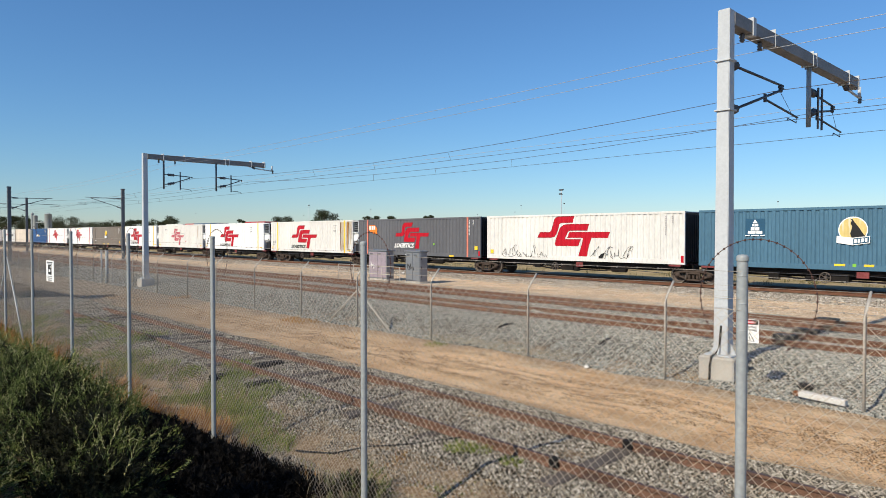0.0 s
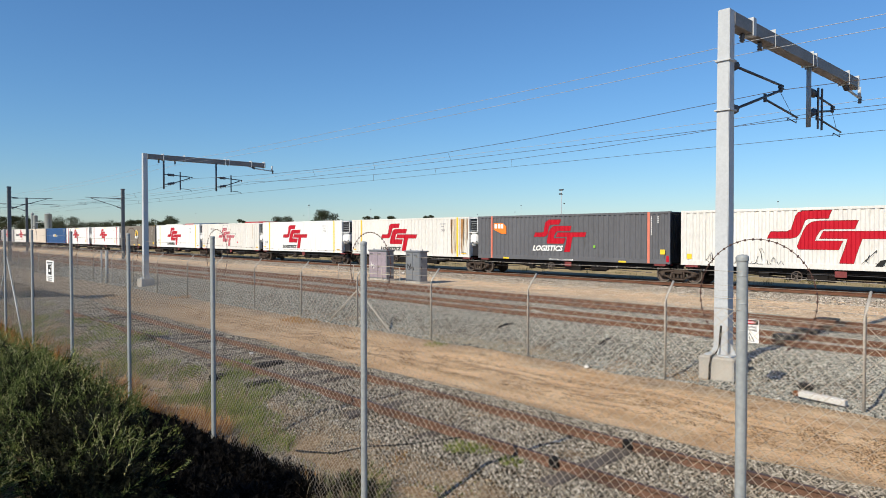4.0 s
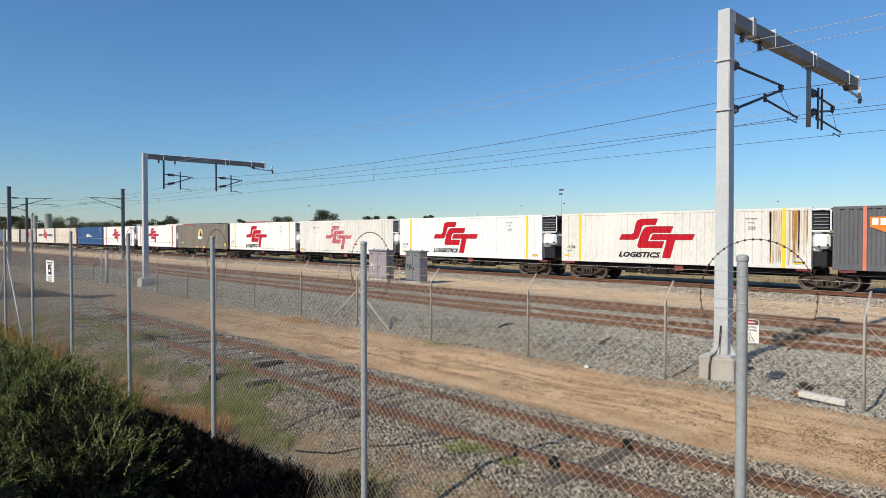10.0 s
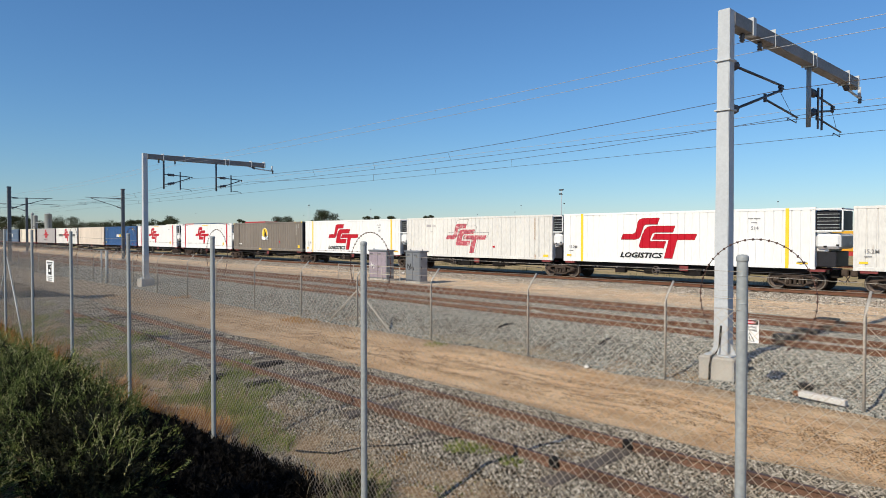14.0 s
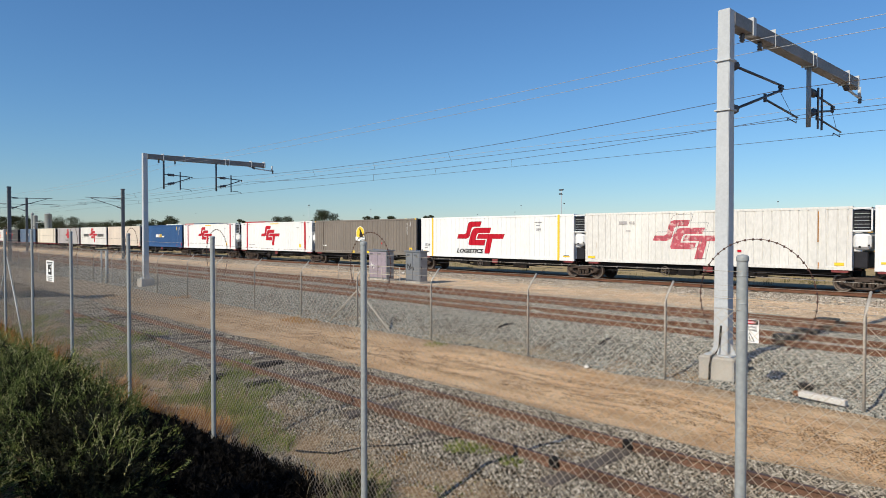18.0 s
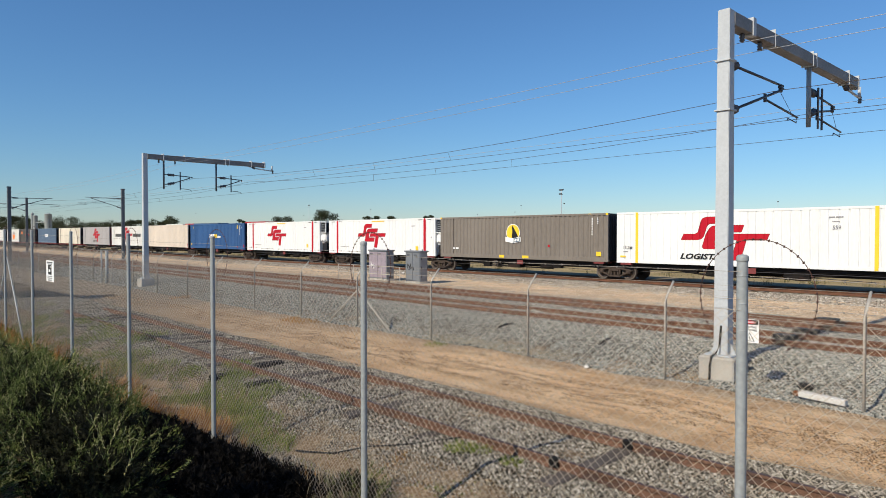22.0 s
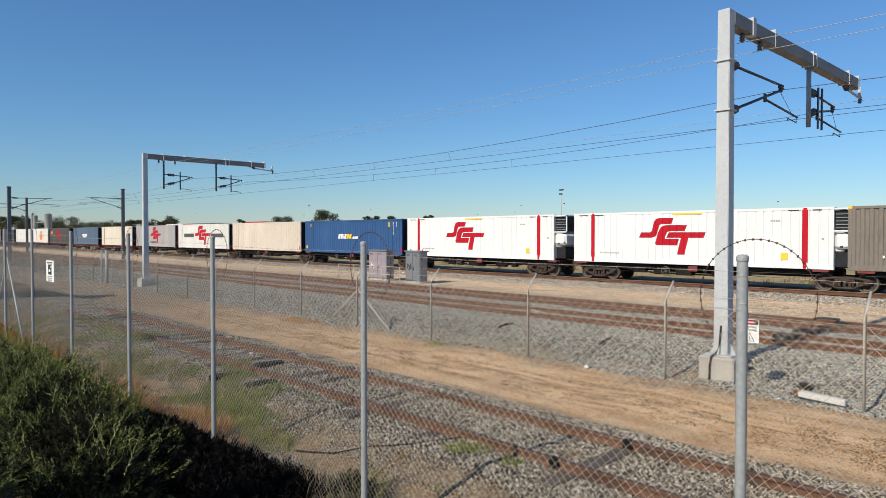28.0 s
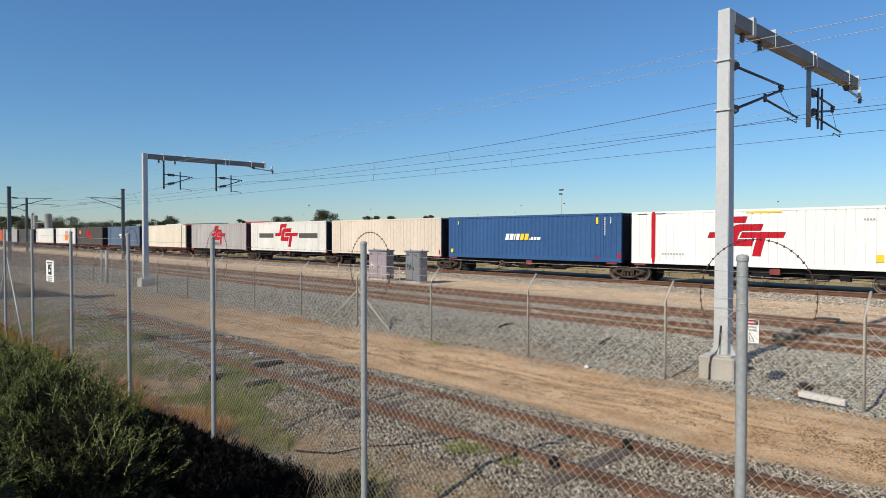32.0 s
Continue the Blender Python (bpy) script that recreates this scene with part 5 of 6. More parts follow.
def frame_mesh():
    """A cast three-piece bogie side frame with two windows, boxes at its ends and a spring nest."""
    bm = bmesh.new()
    for y, t in ((-1.0, 0.14), (0.86, 0.14)):
        top = [(-1.12, 0.50), (-0.95, 0.60), (-0.45, 0.66), (0.45, 0.66), (0.95, 0.60), (1.12, 0.50)]
        tube(bm, [(x, y + t / 2, z) for x, z in top], 0.075, 6)
        tube(bm, [(-0.98, y + t / 2, 0.44), (-0.62, y + t / 2, 0.34), (-0.36, y + t / 2, 0.20), (0.36, y + t / 2, 0.20), (0.62, y + t / 2, 0.34), (0.98, y + t / 2, 0.44)], 0.065, 6)
        for sx in (-1, 1):
            tube(bm, [(sx * 0.36, y + t / 2, 0.20), (sx * 0.34, y + t / 2, 0.66)], 0.06, 6)
            box(bm, sx * 0.89 - 0.14, sx * 0.89 + 0.14, y, y + t, 0.36, 0.60, bevel=0.03)
            yy = y if y < 0 else y + t
            lathe(bm, [(0.001, yy - math.copysign(0.06, -y)), (0.10, yy - math.copysign(0.05, -y)), (0.12, yy)][:: 1], (sx * 0.89, 0, 0.46), sides=14)
        for sx in (-0.22, 0, 0.22):
            lathe(bm, [(0.09 if k % 2 else 0.06, 0.27 + 0.025 * k) for k in range(10)], (sx, y + t / 2, 0), axis="Z", sides=10)
        box(bm, -0.30, 0.30, y - 0.02, y + t + 0.02, 0.53, 0.60)
    box(bm, -0.22, 0.22, -1.0, 1.0, 0.50, 0.72, bevel=0.03)
    me = bpy.data.meshes.new("side_frame")
    bm.to_mesh(me)
    bm.free()
    me.materials.append(BOGIE)
    return me


WHEELSET, SIDEFRAME = wheel_mesh(), frame_mesh()
AXLES = []


def bogie(parent, x, spin=True):
    b = linked("bogie", SIDEFRAME, None, parent, at=pose(x, 0, 0))
    for dx in (-0.89, 0.89):
        w = linked("wheelset", WHEELSET, None, b, at=pose(dx, 0, 0.46))
        if spin:
            AXLES.append(w)
    for s in (-1, 1):
        part("brake_beam", boxes((s * 0.34 - 0.04, s * 0.34 + 0.04, -0.6, 0.6, 0.36, 0.44)), BOGIE, b)
    return b


def platform(parent, x0, x1, tone, seed):
    """One skeletal deck: centre sill, side bearers, hanging boxes, air tank and hand brake."""
    rng = random.Random(seed)
    L = x1 - x0
    bm = boxes((x0 + 0.2, x1 - 0.2, -0.35, 0.35, 0.62, 0.98), (x0 + 0.4, x1 - 0.4, -1.00, -0.88, 0.84, 1.02), (x0 + 0.4, x1 - 0.4, 0.88, 1.00, 0.84, 1.02))
    for k in range(7):
        x = x0 + 0.7 + k * (L - 1.4) / 6
        reach_out = 1.22 if k in (0, 6) else 1.02
        box(bm, x - 0.12, x + 0.12, -reach_out, reach_out, 0.86, 1.0)
    p = part("platform", bm, tone, parent)
    mid = x0 + L / 2
    part("belly_truss", tubes(([(x0 + 2.4, -0.9, 0.86), (mid - 2.0, -0.9, 0.52), (mid + 2.0, -0.9, 0.52), (x1 - 2.4, -0.9, 0.86)], 0.05), ([(x0 + 2.4, 0.9, 0.86), (mid - 2.0, 0.9, 0.52), (mid + 2.0, 0.9, 0.52), (x1 - 2.4, 0.9, 0.86)], 0.05)), UNDER, p)
    bx = mid + rng.uniform(-1.5, 0.5)
    part("equipment_box", boxes((bx, bx + 0.9, -1.1, -0.6, 0.45, 0.86), bevel=0.02), UNDER, p)
    for k in range(3):
        ex = x0 + L * (0.28 + 0.2 * k) + rng.uniform(-0.5, 0.5)
        ew, ez = rng.uniform(0.3, 0.8), rng.uniform(0.42, 0.6)
        part("hanging_bracket", boxes((ex, ex + ew, -1.0, -0.7, ez, 0.87), bevel=0.02), UNDER, p)
    bm = bmesh.new()
    cx = x0 + L * 0.36
    tube(bm, [(cx, -0.7, 0.58), (cx + 0.05, -0.7, 0.58), (cx + 0.5, -0.7, 0.58), (cx + 0.52, -0.7, 0.58), (cx + 0.9, -0.7, 0.58)], [0.06, 0.15, 0.15, 0.03, 0.03], 10)
    part("brake_cylinder", bm, UNDER, p)
    bm = bmesh.new()
    tx = mid + rng.uniform(1.2, 2.5)
    tube(bm, [(tx, -0.85, 0.62), (tx + 0.06, -0.85, 0.62), (tx + 1.0, -0.85, 0.62), (tx + 1.06, -0.85, 0.62)], [0.08, 0.17, 0.17, 0.08], 12)
    part("air_tank", bm, UNDER, p)
    bm = bmesh.new()
    hx = mid - rng.uniform(0.6, 2.4)
    ring = [(hx + 0.24 * math.cos(t), -1.2, 0.66 + 0.24 * math.sin(t)) for t in [math.tau * k / 20 for k in range(21)]]
    tube(bm, ring, 0.025, 5, cap=False)
    for k in range(5):
        t = math.tau * k / 5
        tube(bm, [(hx, -1.2, 0.66), (hx + 0.24 * math.cos(t), -1.2, 0.66 + 0.24 * math.sin(t))], 0.018, 4)
    box(bm, hx - 0.06, hx + 0.06, -1.2, -0.9, 0.60, 0.72)
    part("handbrake_wheel", bm, GALVRUST, p, "worn spoked hand brake wheel")
    part("number_plate_panel", boxes((mid + 0.2, mid + 0.7, -1.235, -1.222, 0.70, 0.98)), MAROON, p)
    part("brake_rod", tubes(([(x0 + 1.6, -0.75, 0.55), (bx, -0.75, 0.60)], 0.015), ([(tx + 1, -0.75, 0.6), (x1 - 1.6, -0.75, 0.50)], 0.015), ([(x0 + 0.8, -1.15, 0.80), (x1 - 0.8, -1.15, 0.78)], 0.014), sides=4), BRACKET, p)
    for k in (0, 1):
        e = x0 + 0.5 if k == 0 else x1 - 1.2
        part("end_plate", boxes((e, e + 0.7, -1.24, 1.24, 0.93, 1.028)), MAROON, p)
    return p


GALVRUST = shade("rust_flecked_grey", (0.15, 0.125, 0.11), 0.6, 0.3, 0.7, 1.15, 4, 30, 0.1, stain=(0.2, 0.1, 0.06), stain_at=0.6, stain_scale=6)


def coupler(parent, x, s):
    bm = boxes((min(x, x + s * 0.75), max(x, x + s * 0.75), -0.12, 0.12, 0.75, 0.98), bevel=0.02)
    box(bm, x + s * 0.62 - 0.16, x + s * 0.62 + 0.16, -0.20, 0.20, 0.70, 1.02, bevel=0.05)
    tube(bm, [(x + s * 0.3, -0.4, 0.8), (x + s * 0.5, -0.42, 0.45), (x + s * 0.8, -0.35, 0.5)], 0.025, 6)
    part("coupler", bm, BOGIE, parent)


def pack(joints, tone, label, seed, spin=True):
    """An articulated wagon: decks between joints, one bogie under each joint, couplers at both ends."""
    g = thing("container_wagon", label, "wagon", "train wagons", pose(joints[0], TRAIN_Y, RAIL_Z))
    rel = [j - joints[0] for j in joints]
    n = len(rel)
    for i, j in enumerate(rel):
        x = j + (2.0 if i == 0 else -2.0 if i == n - 1 else 0.0)
        bogie(g, x, spin)
    for i in range(n - 1):
        platform(g, rel[i] + 0.08, rel[i + 1] - 0.08, tone, seed + i)
    coupler(g, rel[0] + 0.3, -1)
    coupler(g, rel[-1] - 0.3, 1)
    return g


def build_wagons():
    w = [pack([-62.75, -47.35, -32.1, -16.8, -1.5], UNDER, "black articulated container wagon on shared bogies", 1)]
    w.append(pack([-139.75, -124.5, -109.4, -94.2, -79.0, -63.0], UNDER, "long black articulated container wagon on shared bogies", 11))
    w.append(pack([-218.4, -202.2, -186.7, -171.2, -155.85, -140.15], UNDER, "black articulated container wagon with worn bogies", 21))
    for i, x in enumerate((-234.9, -251.9, -269.3, -284.5, -301.2, -318.0, -334.9, -352.0)):
        w.append(pack([x, x + (15.8 if i != 3 else 14.8)], REDFRAME, "red painted container wagon carrying one container", 31 + i, False))
    return w


BOXES, WAGONS = build_train_boxes(), build_wagons()


# ---- signs and things on the ground ----
def danger_sign():
    s = thing("warning_sign", "white danger sign with red heading and black triangle on the mesh", "sign", at=pose(-4.83, 12.10, 0.92) @ Matrix.Diagonal((0.84, 1, 0.84, 1)))
    part("board", boxes((-0.19, 0.19, -0.004, 0.004, 0, 0.50), bevel=0.002), WHITEV, s)
    part("heading_panel", boxes((-0.18, 0.18, -0.007, -0.004, 0.385, 0.49)), BLACKV, s)
    bm = bmesh.new()
    sheet(bm, [(0.135 * math.cos(math.tau * i / 20), 0.437 + 0.036 * math.sin(math.tau * i / 20)) for i in range(20)], -0.010, 0.002)
    part("heading_oval", bm, REDLOGO, s)
    linked("lettering", words("DANGER", 0.052, 0, 0.19), WHITEV, s, at=pose(-0.095, -0.012, 0.42))
    linked("lettering", words("OVERHEAD", 0.06, 0, 0.30), BLACKV, s, at=pose(-0.15, -0.007, 0.315))
    linked("lettering", words("LIVE WIRES", 0.06, 0, 0.30), BLACKV, s, at=pose(-0.15, -0.007, 0.25))
    bm = bmesh.new()
    sheet(bm, [(-0.11, 0.03), (0.11, 0.03), (0.0, 0.22)], -0.007, 0.002)
    part("triangle", bm, BLACKV, s)
    bm = bmesh.new()
    sheet(bm, [(-0.085, 0.045), (0.085, 0.045), (0.0, 0.192)], -0.010, 0.002)
    part("triangle_field", bm, WHITEV, s)
    bm = bmesh.new()
    sheet(bm, [(-0.005, 0.15), (0.02, 0.105), (0.008, 0.105), (0.015, 0.06), (-0.02, 0.115), (-0.004, 0.115)], -0.013, 0.002)
    part("bolt_mark", bm, BLACKV, s)


def notice_sign():
    s = thing("notice_board", "white notice with a dark picture wired to the fence", "sign", at=pose(-16.99, 3.779, 1.71))
    part("board", boxes((-0.33, 0.33, -0.005, 0.005, 0.08, 0.56), bevel=0.003), WHITEV, s)
    part("picture", boxes((-0.15, 0.15, -0.008, -0.005, 0.24, 0.46)), BLACKV, s)
    part("picture_light", boxes((-0.08, 0.06, -0.011, -0.008, 0.30, 0.36), (0.02, 0.10, -0.011, -0.008, 0.40, 0.43)), WHITEV, s)
    part("heading_bar", boxes((-0.24, 0.24, -0.008, -0.005, 0.50, 0.53)), GREYC, s)
    part("text_bar", boxes(*[(-0.2, 0.2, -0.008, -0.005, z, z + 0.02) for z in (0.47, 0.19, 0.15)], (-0.16, 0.16, -0.008, -0.005, 0.10, 0.13)), CABGREY, s)


danger_sign()
notice_sign()
RUSTY = shade("flaking_rust", (0.22, 0.09, 0.04), 0.9, 0, 0.6, 1.2, 4, 30, 0.3)
PLANKW = shade("old_white_paint_on_timber", (0.72, 0.70, 0.66), 0.7, 0, 0.8, 1.05, 3, 30, 0.1, stain=(0.35, 0.2, 0.1), stain_at=0.6, stain_scale=3)


def plank():
    p = thing("fallen_post", "short white painted timber post lying on the ballast", "post", at=pose(-3.75, 12.30, 0.09, 0, 2.0, -4))
    part("timber", boxes((-0.32, 0.42, -0.065, 0.065, -0.05, 0.05), bevel=0.012), PLANKW, p)
    part("rusty_end", boxes((-0.42, -0.30, -0.05, 0.05, -0.05, 0.035), bevel=0.02), RUSTY, p)
    ob = part("black_bag", boxes((-4.30, -4.04, 12.86, 13.06, 0.04, 0.17), bevel=0.05), BLACKV)
    tagged(ob, "small black plastic lump lying beside the post", "rubbish")


plank()


def mast_cable():
    ob = part("cable_conduit", tubes(([(-5.70, 12.89, 1.06), (-5.73, 12.88, 0.62), (-5.76, 12.80, 0.52), (-5.79, 12.67, 0.47), (-5.82, 12.665, 0.30), (-5.82, 12.66, 0.0)], 0.02), sides=6), BLACKV)
    tagged(ob, "black flexible conduit running down over the mast footing", "cable")
    # black boxes added where the mast's shadow crosses the rails
    for x, y, w, d, h in ((-6.25, 17.0, 0.5, 0.35, 0.12), (-6.35, 18.6, 0.6, 0.3, 0.1), (-6.5, 20.9, 0.55, 0.35, 0.16)):
        ob = part("mast_shadow_box", boxes((x, x + w, y, y + d, 0.22, 0.30 + h), bevel=0.02), BLACKV)
        tagged(ob, "low black box added as the mast's shadow between the rails", "track box", "track boxes")
    ob = part("short_marker_post", tubes(([(-4.9, 23.0, 0.0), (-4.9, 23.0, 1.05)], 0.03), sides=8), PALE)
    tagged(ob, "thin pale marker post beside the tracks", "post")
    for x, y, a in ((-9.0, 13.9, 108), (-12.4, 14.1, 108)):
        ob = part("fallen_rod", tubes(([(-0.5, 0, 0), (0.0, 0, 0.03), (0.5, 0, 0.0)], 0.03), sides=6), BLACKV, at=pose(x, y, ground_height(x, y) + 0.05, 0, 0, a))
        tagged(ob, "dark rod lying on the ballast slope", "rod", "fallen rods")
    ob = part("ground_cable", tubes(([(-7.6, 4.5, 0.02), (-7.1, 4.75, 0.05), (-6.8, 5.1, 0.13), (-6.3, 5.35, 0.22), (-6.1, 5.8, 0.23), (-5.9, 6.3, 0.24)], 0.010), sides=6), BLACKV)
    tagged(ob, "black cable lying across the gravel to the disused track", "cable")
    for x, y, r in ((-8.15, 11.9, 0.055), (-36.5, 31.0, 0.14), (-37.3, 31.1, 0.12), (-12.0, 6.2, 0.05), (-13.5, 6.9, 0.06)):
        bm = bmesh.new()
        bmesh.ops.create_icosphere(bm, subdivisions=2, radius=r)
        for w in bm.verts:
            w.co += 0.35 * r * Vector(noise.noise_vector(w.co * 9 + Vector((x, y, 0))))
            w.co.z *= 0.7
        tagged(part("white_stone", bm, PLANKW, at=pose(x, y, ground_height(x, y) + r * 0.4)), "pale stone lying on the gravel", "stone", "pale stones")


mast_cable()


# ---- plants ----
def leaf_material(name, stops, rough=0.7):
    m = stone_material(name, stops)
    b = m.node_tree.nodes["Principled BSDF"]
    b.inputs["Roughness"].default_value = rough
    b.inputs["Specular IOR Level"].default_value = 0.12
    return m


WEED = leaf_material("green_weed", [(0, (0.05, 0.075, 0.016)), (0.5, (0.22, 0.29, 0.05)), (0.88, (0.42, 0.46, 0.10)), (1, (0.62, 0.52, 0.22))])
STRAW = leaf_material("bleached_straw", [(0, (0.24, 0.17, 0.09)), (0.5, (0.50, 0.40, 0.25)), (1, (0.80, 0.70, 0.50))])
DRY = leaf_material("dry_grass", [(0, (0.26, 0.10, 0.03)), (0.5, (0.50, 0.25, 0.07)), (1, (0.70, 0.47, 0.19))])
SHRUB = leaf_material("shrub_leaf", [(0, (0.035, 0.05, 0.013)), (0.5, (0.115, 0.15, 0.036)), (0.82, (0.30, 0.33, 0.10)), (1, (0.66, 0.62, 0.32))])
GUM = leaf_material("gum_leaf", [(0, (0.022, 0.032, 0.016)), (0.6, (0.045, 0.056, 0.026)), (1, (0.085, 0.092, 0.045))])
# self-shadow inside the shrubs, put into the twig colour
SHADETWIG = leaf_material("twig_dark_as_shade", [(0, (0.010, 0.011, 0.006)), (1, (0.032, 0.034, 0.014))])
RANK = leaf_material("rank_grass", [(0, (0.06, 0.065, 0.02)), (1, (0.22, 0.20, 0.07))])
BARK = shade("grey_bark", (0.22, 0.18, 0.14), 0.9, 0, 0.6, 1.2, 4, 30, 0.4)


def tufts(name, label, spots, m, seed, thick=0.006, root=-0.02):
    """Blades of grass in tufts: spots are (x, y, radius, height, blades, spread)."""
    rng = np.random.default_rng(seed)
    vs, fs = [], []
    for x, y, rad, high, count, lean in spots:
        a = rng.random(count) * math.tau
        r = rad * np.sqrt(rng.random(count))
        for k in range(count):
            bx, by = x + r[k] * math.cos(a[k]), y + r[k] * math.sin(a[k])
            bz = surface(bx, by) + root
            h = high * rng.uniform(0.45, 1.0)
            t = rng.random() * math.tau
            ln = lean * rng.uniform(0.2, 1.0) * h
            w = thick * rng.uniform(0.6, 1.5)
            px, py = -math.sin(t) * w, math.cos(t) * w
            mx, my = bx + math.cos(t) * ln * 0.4, by + math.sin(t) * ln * 0.4
            tx, ty = bx + math.cos(t) * ln, by + math.sin(t) * ln
            o = len(vs)
            vs += [(bx - px, by - py, bz), (bx + px, by + py, bz), (mx + px * 0.8, my + py * 0.8, bz + h * 0.6), (mx - px * 0.8, my - py * 0.8, bz + h * 0.6), (tx, ty, bz + h)]
            fs += [(o, o + 1, o + 2, o + 3), (o + 3, o + 2, o + 4)]
    me = bpy.data.meshes.new(name)
    me.from_pydata(vs, [], fs)
    return tagged(linked(name, me, m), label, "grass", kind="stuff")


def scatter_spots(count, x0, x1, y0, y1, rad, high, blades, lean, seed):
    rng = random.Random(seed)
    out = []
    for _ in range(count):
        x, y = rng.uniform(x0, x1), rng.uniform(y0, y1)
        if noise.noise((x * 0.55, y * 0.9, seed)) < -0.05:
            continue
        out.append((x, y, rad * rng.uniform(0.5, 1.3), high * rng.uniform(0.5, 1.2), int(blades * rng.uniform(0.5, 1.2)), lean))
    return out


tufts("verge_grass", "rank olive grass beyond the freight track", scatter_spots(420, -110, 25, 40.0, 45.0, 0.5, 0.45, 26, 0.6, 14), RANK, 13)
near_clumps = ((-12.5, 6.1), (-11.5, 5.55), (-10.6, 5.1), (-9.9, 5.0), (-10.0, 5.45), (-9.2, 4.6), (-8.9, 4.7), (-10.0, 4.65), (-8.4, 4.45), (-12.7, 5.15), (-11.0, 4.65), (-11.3, 4.4), (-11.2, 5.05), (-9.5, 4.75), (-10.4, 4.75), (-8.0, 4.4))
far_clumps = ((-21.9, 5.9), (-19.9, 5.8), (-18.5, 5.35), (-17.1, 5.6), (-17.7, 6.2), (-15.0, 4.4), (-14.5, 4.5), (-15.3, 5.0), (-16.2, 4.6), (-13.8, 4.9), (-19.0, 4.7), (-21.0, 4.6), (-23.5, 4.4), (-24.0, 5.2))
clumps = [(x, y, 0.33, 0.21, 140) for x, y in near_clumps] + [(x, y, 0.50, 0.24, 170) for x, y in far_clumps]
clumps += [(-20.8, 3.7, 0.6, 0.34, 140), (-22.2, 3.9, 0.6, 0.3, 120), (-19.5, 3.6, 0.5, 0.34, 120), (-18.0, 3.8, 0.5, 0.30, 120), (-16.9, 3.6, 0.45, 0.34, 120), (-15.9, 3.55, 0.4, 0.3, 100), (-14.9, 3.6, 0.4, 0.24, 90), (-13.9, 3.6, 0.4, 0.2, 90)]
clumps += [(-5.7, 5.65, 0.22, 0.16, 110), (-5.5, 5.8, 0.18, 0.13, 60), (-4.95, 5.75, 0.14, 0.12, 60), (-5.3, 4.65, 0.3, 0.06, 50), (-5.0, 4.8, 0.35, 0.06, 50), (-4.2, 5.0, 0.25, 0.07, 40), (-3.2, 5.2, 0.2, 0.10, 50), (-7.0, 4.45, 0.35, 0.06, 50), (-12.6, 11.6, 0.3, 0.16, 80)]
clumps += [(x, y, r * 1.2, h, int(n * 0.4)) for x, y, r, h, n, _ in scatter_spots(110, -24, -8.5, 4.1, 5.9, 0.25, 0.11, 60, 1.3, 1) + scatter_spots(40, -34, -18, 3.4, 6.5, 0.3, 0.25, 70, 0.9, 2) + scatter_spots(30, -30, -10, 4.8, 8.0, 0.12, 0.10, 40, 1.1, 5)]


def weeds():
    """Low leafy weeds: curled shoots set with small leaves, spreading from many roots."""
    rng = random.Random(11)
    vs, fs = [], []
    for x, y, rad, high, count in clumps:
        for _ in range(count):
            a, r = rng.random() * math.tau, rad * math.sqrt(rng.random())
            bx, by = x + r * math.cos(a), y + r * math.sin(a)
            up = Vector((rng.uniform(-0.9, 0.9), rng.uniform(-0.9, 0.9), 1.0))
            sprigs(vs, fs, rng, bx, by, surface(bx, by) - 0.01, up, high * rng.uniform(0.4, 1.2) * (1.15 - 0.5 * r / rad), 8, 0.017, 2)
    me = bpy.data.meshes.new("green_weeds")
    me.from_pydata(vs, [], fs)
    tagged(linked("green_weeds", me, WEED), "fine yellow-green weeds in clumps along the disused track", "weeds", kind="stuff")


dry = [(-18.7, 3.42, 0.5, 0.42, 260, 1.0), (-17.9, 3.3, 0.4, 0.40, 200, 1.0), (-20.0, 3.4, 0.4, 0.4, 160, 1.0), (-9.6, 3.98, 0.28, 0.32, 760, 1.0), (-9.05, 4.02, 0.25, 0.30, 640, 1.0), (-12.1, 3.8, 0.35, 0.25, 560, 1.3), (-11.4, 3.8, 0.3, 0.24, 480, 1.3), (-10.7, 3.85, 0.25, 0.22, 320, 1.3), (-16.4, 3.9, 0.15, 0.6, 220, 0.4), (-16.9, 3.95, 0.2, 0.45, 160, 0.5), (-6.35, 3.86, 0.12, 0.34, 40, 0.5)] + scatter_spots(110, -13.5, -8.2, 3.8, 4.25, 0.2, 0.22, 70, 1.1, 6) + scatter_spots(40, -24, -13, 3.3, 4.3, 0.2, 0.5, 60, 0.6, 7) + scatter_spots(40, -9, -1, 4.0, 5.2, 0.14, 0.07, 50, 1.6, 8) + scatter_spots(40, -40, -3, 11.9, 12.6, 0.2, 0.08, 60, 1.4, 9) + [(-6.2, 12.5, 0.4, 0.09, 380, 1.4), (-18.8, 11.5, 0.5, 0.14, 360, 1.3), (-19.6, 11.4, 0.4, 0.16, 240, 1.3), (-29.5, 11.7, 0.5, 0.2, 200, 1.2), (-24.6, 23.2, 0.4, 0.25, 120, 1.0)]
tufts("dry_grass", "dry orange-brown grass below the fence", dry, DRY, 12, 0.004)
litter = [(-13.2 + 0.75 * k, 12.42 + 0.06 * (k % 3), 0.5, 0.05, 420, 3.0) for k in range(6)] + scatter_spots(420, -15, -1, 3.8, 5.5, 0.3, 0.035, 26, 5.0, 16) + scatter_spots(160, -26, -14, 3.8, 6.0, 0.4, 0.05, 30, 4.0, 17) + scatter_spots(120, -20, -3, 5.6, 8.0, 0.25, 0.03, 16, 5.0, 18)
tufts("straw_litter", "bleached straw lying over the gravel", litter, STRAW, 15, 0.0035, 0.012)


